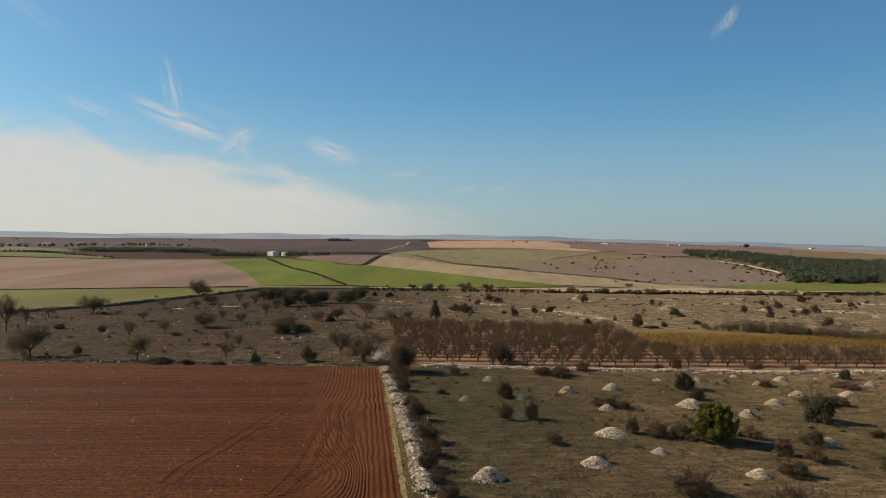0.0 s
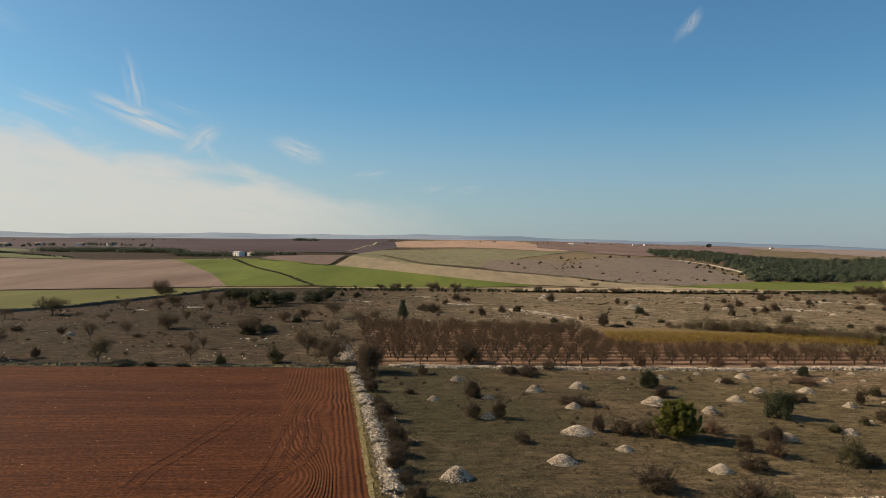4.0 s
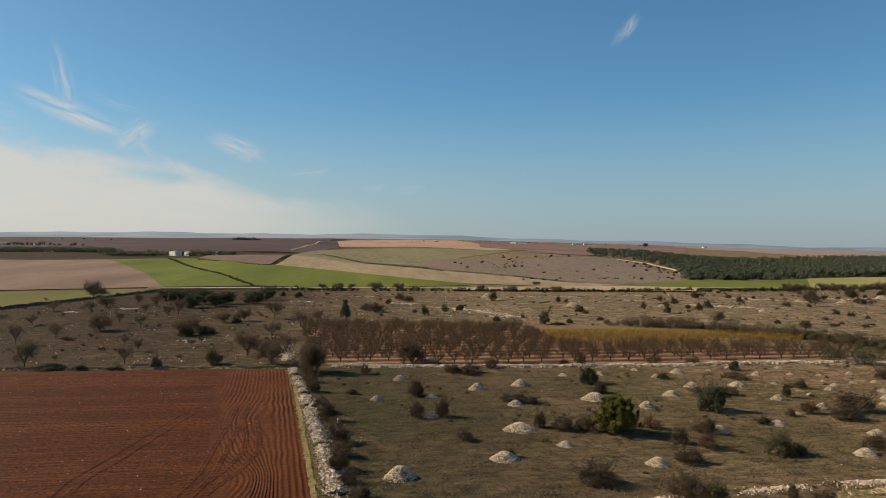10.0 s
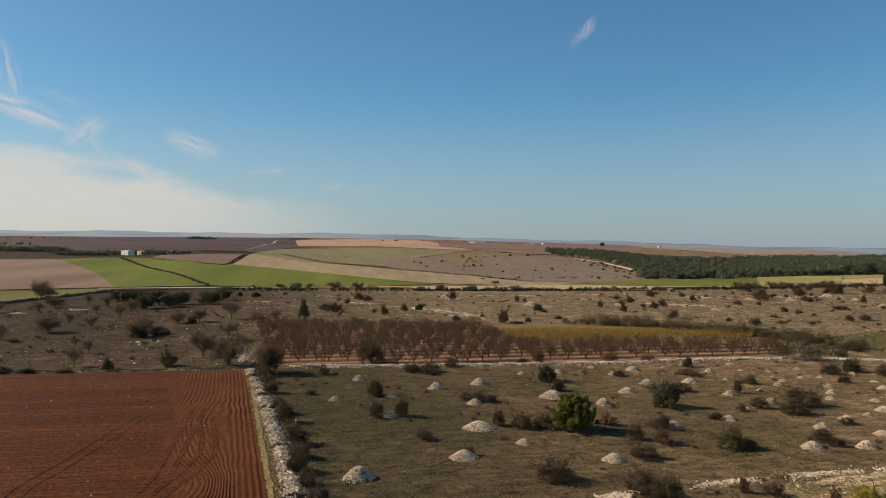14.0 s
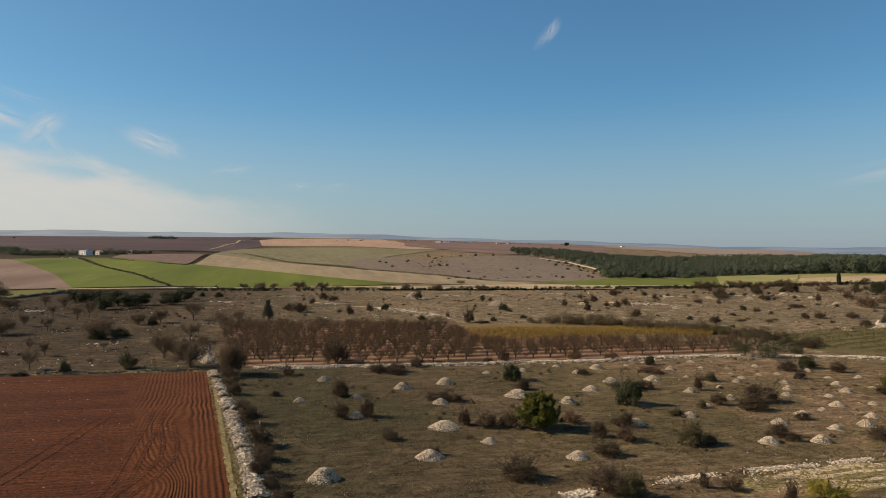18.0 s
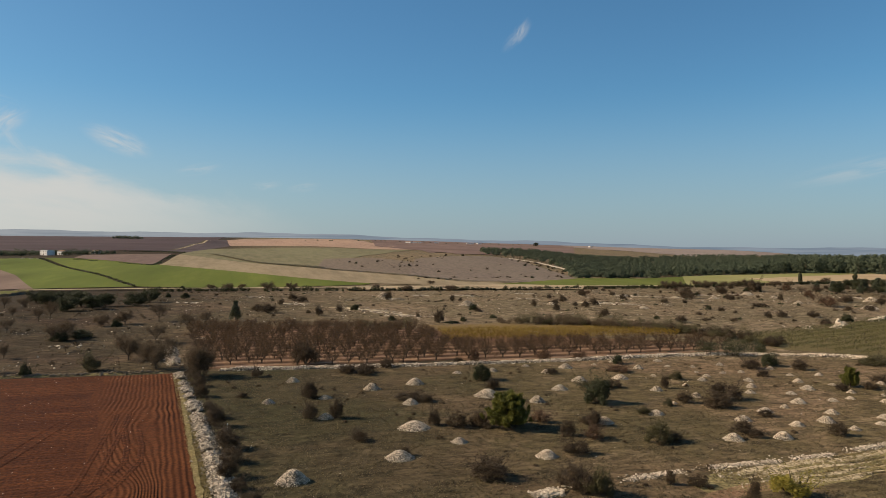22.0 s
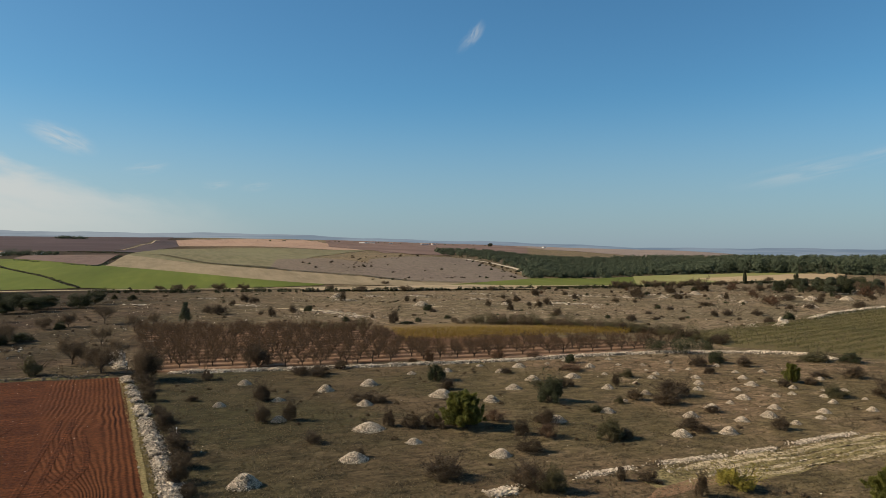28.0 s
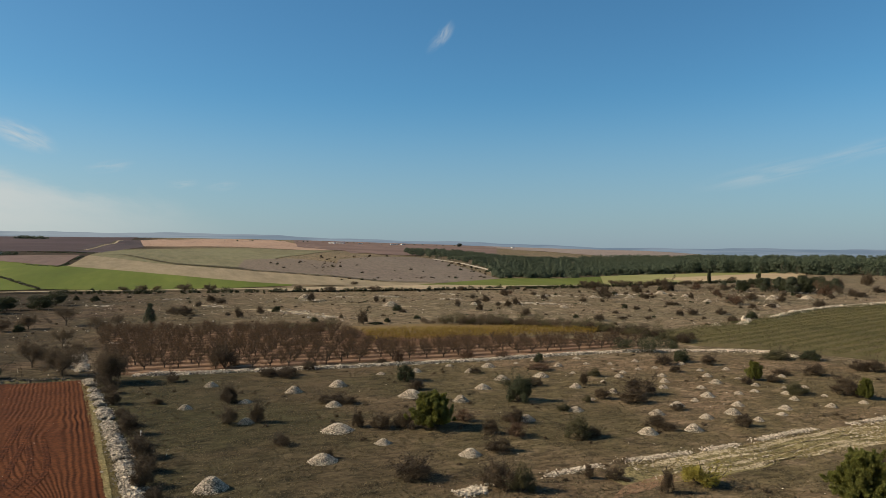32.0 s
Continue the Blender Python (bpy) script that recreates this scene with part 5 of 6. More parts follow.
for x, y, wide, tall in ROAD_TREES:
    place_copy(BROAD, int(rng.integers(0, 9)), x, y, (wide / 4.4, wide / 4.4, tall / 4.2), rng.uniform(0, 6.28), "dark tree standing in the hedge along the road", "tree", "hedge trees")
for k, (x, y, wide, tall) in enumerate(PINES):
    place_copy(PINE_KINDS, k, x, y, (wide / 4.0, wide / 4.0, tall / 4.3), rng.uniform(0, 6.28), "bright green bushy young pine on the pasture", "pine tree", "young pines")
place_copy(BUSH_YELLOW, 0, 47.1, 51.6, (1.55, 1.55, 1.3), 0.5, "dense bush with bright yellow-green leaves beside the track", "bush", "bushes")
for k, (x, y, wide, tall) in enumerate(GROVE):
    place_copy(CEDAR_KINDS if k in (0, 5, 1) else OAK_KINDS, k, x, y, (wide / 8.2, wide / 8.2, tall / 10) if k in (0, 5, 1) else (wide / 6, wide / 6, tall / 5.6), rng.uniform(0, 6.28), "dark evergreen tree of the grove before the wood", "tree", "evergreen grove")
for k, (x, y, wide, tall) in enumerate(GROVE_EDGE):
    kinds = CEDAR_KINDS if k % 3 == 1 else OAK_KINDS
    size = (wide / 8.2, wide / 8.2, tall / 8.5) if k % 3 == 1 else (wide / 6, wide / 6, tall / 4.6)
    place_copy(kinds, k, x, y, size, rng.uniform(0, 6.28), "dark evergreen tree crowded at the edge of the grove", "tree", "evergreen grove")
place_copy(CEDAR_KINDS, 1, MISC[0][0], MISC[0][1], (0.7, 0.7, 0.82), 1.0, "single dark pointed conifer behind the orchard", "conifer", "")
place_copy(OAK_KINDS, 1, MISC[2][0], MISC[2][1], (0.8, 0.8, 1.2), 1.0, "small round-headed tree at the edge of the field", "tree", "")
for x, y, s in ((-0.6, 62, 1.0), (-1.4, 66.5, 0.8), (-2.2, 75, 1.15), (-3.2, 85.5, 0.9), (-4.4, 95.5, 1.05), (-5.6, 101, 0.85), (-8.0, 118, 1.2), (-8.8, 124, 1.3), (0.4, 55, 0.9)):
    place_copy(BUSH_BARE, int(rng.integers(0, 9)), x + 1.0, y, (s, s, s * 0.85), rng.uniform(0, 6.28), "leafless brown thorn bush against the rubble wall", "bush", "bushes")
BUSH_LOOK = {"b": (BUSH_BARE, "leafless brown thorn bush"), "d": (BUSH_DARK, "dark evergreen bush"), "o": (BUSH_OLIVE, "dull green leafy bush"), "y": (BUSH_YELLOW, "bush with yellow-green autumn leaves"), "r": (BUSH_RED, "russet bush with reddish autumn leaves")}
for places, where in SHRUBS:
    for x, y, wide, tall, kind in places:
        kinds, label = BUSH_LOOK[kind]
        w = min(wide, 8) / 2.6
        place_copy(kinds, int(rng.integers(0, 9)), x, y, (w, w * rng.uniform(0.8, 1.1), tall / 2), rng.uniform(0, 6.28), f"{label} {where}", "bush", "bushes")


def cypress(x, y, tall):
    rng = np.random.default_rng(5)
    root = tagged(new("cypress_tree"), "slender dark cypress standing at the field's edge", "cypress")
    root.location = (x, y, height(x, y))
    wood = Pile()
    wood.add(*tube([(0, 0, -0.2), (0, 0, tall * 0.3), (0, 0, tall * 0.9)], [0.22, 0.18, 0.05], 6))
    wood.link("trunk", BARK, root)
    h = rng.uniform(0.06, 1, 2200)
    r = tall * 0.15 * np.sin(np.pi * np.clip(h * 0.86 + 0.12, 0, 1)) ** 0.6 * rng.uniform(0.6, 1.05, 2200)
    g = rng.uniform(0, 6.28, 2200)
    v, f = leaves(rng, np.stack([r * np.cos(g), r * np.sin(g), h * tall], -1), 0.4, np.stack([np.cos(g), np.sin(g), 0 * g + 0.3], -1))
    link_mesh("foliage", v, f, L_DARK, root)


cypress(MISC[1][0], MISC[1][1], MISC[1][3])


# ---- the orchard and the vineyards ----
def inside(x, y, poly):
    hit = False
    for (ax, ay), (bx, by) in zip(poly, poly[1:] + poly[:1]):
        if (ay > y) != (by > y) and x < (bx - ax) * (y - ay) / (by - ay) + ax:
            hit = not hit
    return hit


ORCHARD = [(-9, 135.5), (25, 132.5), (60, 128.5), (101, 128), (101, 143), (47, 151), (45, 184), (20, 199), (-14, 204)]
rng = np.random.default_rng(13)
for i in range(16):
    for j in range(40):
        x, y = -16 + j * 3.4 + (i * 1.63) % 3.4, 130 + i * 4.8 - 0.03 * (j * 3.4)
        x, y = x + rng.normal(0, 0.5), y + rng.normal(0, 0.35)
        if inside(x, y, ORCHARD) and rng.random() > 0.05:
            s = rng.uniform(0.8, 1.06)
            place_copy(ALMONDS, int(rng.integers(0, 5)), x, y, (s, s, s * rng.uniform(0.9, 1.1)), rng.uniform(0, 6.28), "almond tree with sparse brown leaves in an orchard row", "almond tree", "almond orchard")
for i in range(16):
    y0 = 132.4 + i * 4.8
    pts = [(x, y0 - 0.03 * (x + 16)) for x in np.arange(-14, 102, 2.0) if inside(x, y0 - 0.03 * (x + 16), ORCHARD)]
    if len(pts) > 2:
        verts, faces = [], []
        for k, (x, y) in enumerate(pts):
            w = 1.0 + 0.25 * noise.noise((x * 0.3, y, 0))
            verts += [(x, y - w, 0.07), (x, y + w, 0.07)]
            if k:
                faces.append((2 * k - 2, 2 * k, 2 * k + 1, 2 * k - 1))
        tagged(link_mesh("bare_lane", verts, faces, LANE), "pale trodden lane between orchard rows", "lane", kind="structure")


def vine_rows(name, label, poly, start, step_v, count, gap, mat, tall, wide, density, seed):
    """Rows of low vines: posts are hidden, so each row is one strip of leaves with gaps."""
    rng = np.random.default_rng(seed)
    for i in range(count):
        a = np.array(start[0]) + np.array(step_v) * i
        b = np.array(start[1]) + np.array(step_v) * i
        d = b - a
        n = int(np.linalg.norm(d) * density)
        u = rng.uniform(0, 1, n)
        x, y = a[0] + d[0] * u + rng.normal(0, wide / 3, n), a[1] + d[1] * u + rng.normal(0, wide / 3, n)
        ok = np.array([inside(p, q, poly) and noise.noise((p * 0.6, q * 0.6, 4)) > gap for p, q in zip(x, y)])
        if ok.sum() < 20:
            continue
        x, y = x[ok], y[ok]
        z = 0.3 + rng.uniform(0.1, 1, len(x)) * tall
        v, f = leaves(rng, np.stack([x, y, z], -1), 0.22)
        root = tagged(new("vine_row"), label, "vines", name)
        link_mesh("foliage", v, f, mat, root)
        wood = Pile()
        for px, py in zip(x[::60], y[::60]):
            wood.add(*tube([(px, py, 0), (px + 0.05, py, tall * 0.5), (px, py + 0.1, tall * 0.8)], [0.05, 0.04, 0.025], 4))
        tagged(wood.link("vine_stem", BARK, root), kind="stuff")


YELLOW = [(46, 158), (67, 156), (84, 154), (103, 151), (110, 159), (93, 169), (73, 176), (49, 179)]
vine_rows("autumn vineyard", "row of low vines with yellow and orange autumn leaves", YELLOW, ((40, 160), (112, 142)), (0.6, 2.3), 22, -0.45, L_VINE, 1.25, 1.1, 56, 31)
GREEN = [(113, 127), (126, 112), (131, 94), (140, 84), (300, 190), (267, 192), (207, 183), (162, 160), (115, 149)]
vine_rows("green vineyard", "row of low green vines on brown soil", GREEN, ((105, 148), (300, 203)), (2.2, -4.0), 24, -0.5, L_VINE_GREEN, 0.8, 1.5, 44, 32)


def hedge(name, label, path, wide, tall, mat, leaf, density, seed, gaps=-0.3, category="hedge"):
    """A line of grown-together bushes: uneven leafy lobes over hidden stems."""
    rng = np.random.default_rng(seed)
    root = tagged(new(name), label, category)
    crown, wood = Pile(), Pile()
    for x, y, dx, dy in along(path, tall * 0.45):
        x, y = x + rng.normal(0, wide / 3.2), y + rng.normal(0, wide / 3.2)
        form = noise.noise((x * 0.17, y * 0.17, seed))
        if form < gaps:
            continue
        z, size = height(x, y), tall * (0.7 + 0.6 * max(0, form + 0.3)) * rng.uniform(0.6, 1.15)
        n = int(density * tall * 0.45) + 12
        for _ in range(3):
            c = np.array((x, y, z + size * rng.uniform(0.3, 0.62))) + rng.normal(0, size * 0.22, 3) * (1, 1, 0.4)
            d = rng.normal(size=(n // 3, 3))
            d /= np.linalg.norm(d, axis=1)[:, None]
            p = c + d * size * (0.36, 0.36, 0.34) * rng.uniform(0.7, 1.08, (n // 3, 1))
            p[:, 2] = np.maximum(p[:, 2], z + 0.03)
            crown.add(*leaves(rng, p, leaf, d))
        wood.add(*tube([(x, y, z - 0.1), (x + 0.1, y, z + size * 0.3), (x, y + 0.1, z + size * 0.55)], [0.06, 0.045, 0.02], 4))
    crown.link("foliage", mat, root)
    tagged(wood.link("stem", BARK, root), kind="stuff")
    return root


hedge("road_hedge", "long low dark hedge along the road", [(-48, 386), (0, 375), (63, 361), (139, 349), (212, 338), (264, 344), (350, 353)], 2.0, 2.4, L_DARK, 0.5, 60, 41, -0.3)
hedge("vineyard_hedge", "dull green thicket behind the autumn vineyard", [(78, 192), (89, 188), (100, 175), (108, 163), (114, 152)], 5.0, 3.6, L_OLIVE, 0.16, 648, 42, -0.5, "thicket")
hedge("vineyard_thicket", "dark brown thicket behind the autumn vineyard", [(80, 190), (91, 185), (101, 172), (109, 160), (115, 148)], 5.0, 2.8, L_TREE, 0.15, 648, 43, -0.6, "thicket")
hedge("brown_thicket", "continuous olive-brown thicket behind the autumn vineyard", [(72, 194), (84, 190), (95, 181), (104, 168), (112, 156)], 5.0, 2.4, L_TREE, 0.15, 734, 49, -0.8, "thicket")
hedge("autumn_thicket", "tangled brown thicket at the end of the vineyard", [(108, 160), (113, 150), (115, 138), (114, 127)], 7.0, 3.2, L_BROWN, 0.15, 648, 47, -0.7, "thicket")
hedge("green_thicket", "olive-green thicket at the end of the vineyard", [(104, 164), (111, 153), (115, 142), (116, 130)], 7.0, 3.2, L_OLIVE, 0.16, 648, 48, -0.5, "thicket")
hedge("evergreen_thicket", "dark green thicket at the end of the orchard wall", [(91, 124), (97.5, 122.5), (105.5, 121.5)], 3.4, 3.8, L_DARK, 0.14, 1036, 44, -0.4, "thicket")
hedge("orchard_thicket", "green thicket at the back of the orchard", [(31, 189), (38, 186.5), (47, 189)], 4.0, 3.2, L_OLIVE, 0.16, 691, 45, -0.5, "thicket")
hedge("wheat_hedge", "dark bushes along the wall between the wheat fields", [(-204, 815), (-130, 620), (-90, 518), (-60, 432)], 1.4, 1.5, L_DARK, 0.5, 40, 46, -0.15)


# ---- the track ----
def ribbon(name, label, path, wide, mat, lift, category, wobble=0.3):
    steps = along(path, 1.5)
    verts, faces = [], []
    for i, (x, y, dx, dy) in enumerate(steps):
        for s in (-0.5, -0.17, 0.17, 0.5):
            q = s * wide * (1 if category == "road" else min(1, 0.25 + i / 4, 0.25 + (len(steps) - 1 - i) / 4)) + (wobble * noise.noise((x * 0.2, y * 0.2, s * 7)) if abs(s) > 0.3 else 0)
            px, py = x + dy * q, y - dx * q
            verts.append((px, py, height(px, py) + lift))
        if i:
            a = 4 * i
            faces += [(a - 4 + c, a - 3 + c, a + 1 + c, a + c) for c in range(3)]
    return tagged(link_mesh(name, verts, faces, mat, shade=True), label, category, kind="structure")


ribbon("farm_track_verge", "dry yellowish grass of the farm track", [(40, 55.4), (51, 56.4), (60, 56.8), (70, 57.8), (80, 57.9), (115, 58.5)], 5.6, VERGE, 0.035, "verge", 2.2)
for k, (shift, wide) in enumerate(((-2.3, 1.0), (-0.7, 0.6), (1.0, 0.7), (2.5, 1.5))):
    ribbon("farm_track", "pale stony wheel track in yellowish grass", [(46, 56.2 + shift), (52, 56.5 + shift), (60, 56.8 + shift), (70, 57.8 + shift), (80, 57.9 + shift), (115, 58.5 + shift)], wide, TRACK, 0.044, "track", 1.3)
ribbon("road", "narrow pale road along the hedge", [(-112, 402), (-53, 401), (0, 393), (55, 387), (150, 372), (230, 352)], 5.0, TRACK, 0.9, "road")
ribbon("hill_track", "white stony track over the shoulder of the hill", [(262, 676), (270, 620), (256, 534), (230, 452)], 5.0, STONE, 0.5, "track", 1.0)
for path, wide in (([(28, 268), (38, 256), (44, 247), (49, 236), (53, 224)], 3.0), ([(128, 266), (138, 254), (147, 243)], 2.6), ([(12, 292), (21, 284), (30, 280)], 2.4), ([(160, 292), (171, 288), (182, 280)], 3.4), ([(88, 262), (83, 256), (90, 252)], 2.4)):
    ribbon("bare_streak", "pale stony streak of bare ground in the heath", path, wide, TRACK, 0.06, "bare ground", 2.6)
DARK_BANK = material("dark_bank", [(0.075, 0.062, 0.034), (0.055, 0.047, 0.026), (0.1, 0.082, 0.045)], (0.05, 0.8), bump=0.3, bump_scale=2)
for name, label, path, wide in (
    ('field_bank', 'dark grassy bank between the far fields', [(-106, 1014), (-39, 919), (23, 681), (64, 581)], 5),
    ('field_bank', 'dark boundary line below the peach field', [(-27, 1461), (126, 1492), (230, 1429), (322, 1354)], 6),
    ('field_bank', 'dark boundary across the ploughed land', [(-114, 1209), (-105, 1502), (-112, 2444)], 9),
    ('field_lane', 'pale lane across the ploughed land', [(-113, 1279), (-102, 1556), (-106, 2447)], 6),
    ('field_bank', 'dark bank behind the pale ploughed field', [(-583, 766), (-507, 802), (-389, 827), (-292, 865), (-218, 861)], 4),
    ('field_bank', 'dark grassy edge below the bare hill', [(9, 713), (69, 550), (116, 487), (138, 434), (169, 407)], 3),
):
    ribbon(name, label, path, wide, DARK_BANK if name == "field_bank" else TRACK, 1.0, "field edge", 1.0)


# ---- the wood and the far country ----
def pine_wood():
    """The pine wood behind the hill: some thousands of crowns, past counting."""
    rng = np.random.default_rng(51)
    poly = [(222, 446), (270, 434), (340, 462), (420, 490), (470, 485), (510, 440), (548, 384), (640, 430), (980, 760), (900, 1120), (640, 1040), (420, 980), (300, 900), (246, 765), (262, 705), (276, 640), (262, 545)]
    spots = []
    while len(spots) < 3800:
        r = 420 + 900 * rng.random() ** 1.5
        a = radians(rng.uniform(19, 60))
        x, y = r * math.sin(a), r * math.cos(a)
        if inside(x, y, poly):
            spots.append((x, y))
    crowns, trunks = Pile(), Pile()
    for x, y in spots:
        far, a = math.hypot(x, y), math.degrees(math.atan2(x, y))
        tall = rng.uniform(5.0, 8.2) - 2.2 * smooth(22, 27, a) * smooth(37, 32, a) + rng.uniform(4.5, 8.0) * smooth(38, 44, a)
        wide = rng.uniform(3.6, 8.2) + 1.5 * smooth(38, 44, a)
        z = height(x, y)
        lobes = 12 if far < 800 and a > 37 else 9 if far < 620 else 6
        for j in range(lobes):
            g, up = rng.uniform(0, 6.28), 1.0 if j == 0 else rng.uniform(0.5 - 0.35 * smooth(33, 38, a), 0.97)
            out = 0 if j == 0 else wide * rng.uniform(0.2, 0.5) * (1.45 - 0.85 * up)
            rad = wide * rng.uniform(0.2, 0.3)
            n = 64 if far < 620 else 34
            d = rng.normal(size=(n, 3))
            d[:, 2] = np.abs(d[:, 2]) - 0.3
            d /= np.linalg.norm(d, axis=1)[:, None]
            q = d * (rad, rad, rad * 0.7) * rng.uniform(0.9, 1.05, (n, 1)) + (x + out * math.cos(g), y + out * math.sin(g), z + tall * up - rad * 0.8)
            crowns.add(*leaves(rng, q, rad * (0.42 if far < 620 else 0.56), d + (0, 0, 0.35 - 0.35 * smooth(37, 42, a)), 0.2))
        if far < 760:
            trunks.add(*tube([(x, y, z - 0.2), (x, y, z + tall * 0.6)], [0.16, 0.1], 4))
    root = tagged(new("pine_wood"), "dense dark green pine wood behind the fields", "wood", kind="stuff")
    crowns.link("crowns", L_FOREST, root)
    trunks.link("trunks", BARK, root)


pine_wood()

rng = np.random.default_rng(53)
for k in range(90):
    x, y = rng.uniform(150, 350), rng.uniform(200, 338)
    if y < 150 + 0.25 * x or math.hypot(x, y) > 470:
        continue
    s = rng.uniform(0.6, 1.5) * (0.75 + 0.35 * smooth(180, 330, x))
    kinds, label = [(BUSH_BARE, "leafless brown bush on the stony far heath"), (BUSH_RED, "russet bush on the stony far heath"), (BUSH_DARK, "dark bush on the stony far heath"), (HEATH_BARE, "small bare almond tree on the far heath")][int(rng.choice(4, p=(0.45, 0.15, 0.15, 0.25)))]
    place_copy(kinds, int(rng.integers(0, 9)), x, y, (s, s, s * 0.9), rng.uniform(0, 6.28), label, "bush" if kinds is not HEATH_BARE else "tree", "far heath growth")
rng = np.random.default_rng(52)
HILL_CLUMPS = [(248, 560, 8, 26), (238, 505, 9, 14), (256, 610, 6, 24), (205, 560, 30, 60), (150, 640, 14, 30), (190, 690, 30, 16), (128, 560, 16, 30), (108, 600, 12, 34)]
for k in range(112):
    u = rng.random()
    if k < 90:
        cx, cy, rx, ry = HILL_CLUMPS[int(rng.integers(0, 8))]
        x, y = rng.normal(cx, rx), rng.normal(cy, ry)
        if x > 266:
            continue
    else:
        x = 112 + (k - 90) * 5.6 + rng.normal(0, 3)
        y = 464 - 0.1 * (x - 120) + rng.normal(0, 5)
    s = rng.uniform(0.6, 1.5)
    place_copy(BUSH_DARK if u > 0.7 else BUSH_BARE, int(rng.integers(0, 9)), x, y, (s * 0.85, s * 0.85, s * 0.7), rng.uniform(0, 6.28), "dark scrub bush on the bare hill", "bush", "hill scrub")


def tree_belt(name, label, path, wide, tall, seed, density=0.5, leaf=2.2, mat=L_FOREST, bare=-0.12):
    rng = np.random.default_rng(seed)
    root = tagged(new(name), label, "trees", kind="stuff")
    p = Pile()
    for x, y, dx, dy in along(path, 1 / density):
        if noise.noise((x * 0.011, y * 0.011, seed)) + rng.normal(0, 0.25) < bare:
            continue
        q = rng.normal(0, wide / 3)
        x, y = x + dy * q + rng.normal(0, 0.35 / density), y - dx * q + rng.normal(0, 2)
        h = tall * rng.uniform(0.55, 1.1)
        z = height(x, y)
        for _ in range(4):
            c = np.array((x, y, z + h * rng.uniform(0.3, 0.6))) + rng.normal(0, h * 0.3, 3) * (1, 1, 0.2)
            d = rng.normal(size=(26, 3))
            d /= np.linalg.norm(d, axis=1)[:, None]
            q = c + d * (h * 0.36, h * 0.36, h * 0.34) * rng.uniform(0.75, 1.05, (26, 1))
            q[:, 2] = np.maximum(q[:, 2], z + 0.3)
            p.add(*leaves(rng, q, leaf * 0.62, d + (0, 0, 0.2), 0.3))
    p.link("crowns", mat, root)


def farm_building(name, label, x, y, spin, long, deep, tall, windows=3, storeys=1, roof=0.22, wall=PLASTER):
    root = tagged(new(name), label, "building")
    root.matrix_basis = Matrix.Translation((x, y, height(x, y) + 0.2)) @ Matrix.Rotation(spin, 4, "Z")
    bm = bmesh.new()
    bmesh.ops.create_cube(bm, size=1, matrix=Matrix.Translation((0, 0, tall / 2 - 0.6)) @ Matrix.Diagonal((long, deep, tall + 1.2, 1)))
    bmesh.ops.bevel(bm, geom=list(bm.edges), offset=0.06, segments=1, affect="EDGES")
    body = part("wall", bm, wall, root)
    bm = bmesh.new()
    e, r = 0.4, tall + deep * roof
    v = [bm.verts.new(c) for c in ((-long / 2 - e, -deep / 2 - e, tall), (long / 2 + e, -deep / 2 - e, tall), (long / 2 + e, deep / 2 + e, tall), (-long / 2 - e, deep / 2 + e, tall), (-long / 2 - e, 0, r), (long / 2 + e, 0, r))]
    for f in ((0, 1, 5, 4), (2, 3, 4, 5), (1, 2, 5), (3, 0, 4), (3, 2, 1, 0)):
        bm.faces.new([v[i] for i in f])
    part("roof", bm, ROOF if roof > 0.1 else wall, root)
    for s in range(storeys):
        for k in range(windows):
            bm = bmesh.new()
            door = s == 0 and k == windows // 2
            w, h = (1.6, 2.2) if door else (1.1, 1.4)
            cx, cz = long * ((k + 0.5) / windows - 0.5), 1.1 if door else 1.7 + 3.0 * s
            bmesh.ops.create_cube(bm, size=1, matrix=Matrix.Translation((cx, -deep / 2 - 0.02, cz)) @ Matrix.Diagonal((w, 0.12, h, 1)))
            part("door" if door else "window", bm, SHADE, root)
    return root


farm_building("farmhouse", "white two-storey farmhouse among dark trees", -242, 1000, -0.8, 16, 10, 5.8, 3, 2, 0.05)
farm_building("farm_wing", "low white wing of the farmhouse", -226, 1006, -0.8, 11, 7, 4.5, 3, 1, 0.2)
farm_building("farm_barn", "long low pale barn beside the farmhouse", -190, 1030, -0.8, 12, 7, 3.5, 3, 1, 0.18)
tree_belt("farm_trees", "dark trees round the white farmhouse", [(-335, 985), (-285, 990), (-262, 1012), (-232, 1024), (-190, 1040)], 14, 9, 61, 0.35)
tree_belt("west_wood", "dark belt of trees behind the pale ploughed field", [(-560, 1090), (-470, 1060), (-380, 1050), (-345, 1080)], 30, 9, 62, 1.7, 1.7, bare=-0.5)
tree_belt("ridge_trees", "small dark clump of trees on the far ridge", [(-430, 2640), (-390, 2650), (-345, 2655)], 14, 14, 63, 0.3, 4)
tree_belt("skyline_trees", "row of far trees along the skyline", [(-1500, 2300), (-1100, 2500), (-800, 2560)], 60, 6, 64, 0.03, 3)
tree_belt("east_skyline_trees", "low far trees along the skyline", [(200, 2700), (520, 2760), (900, 2700), (1300, 2900)], 60, 5, 65, 0.03, 3)
tree_belt("purple_hedge", "dark hedge lines across the ploughed land", [(-400, 1060), (-270, 1110), (-170, 1130), (-80, 1030)], 3, 2.0, 66, 0.4, 1.4)
tree_belt("mauve_hedge", "dark hedge round the small mauve field", [(-170, 802), (-114, 735), (-80, 684), (-80, 880)], 1.5, 1.3, 67, 0.6, 1.0)
tree_belt("meadow_hedge", "dark hedge behind the meadows", [(-720, 960), (-590, 1000), (-480, 900), (-400, 850)], 5, 3.0, 68, 0.35, 1.8)
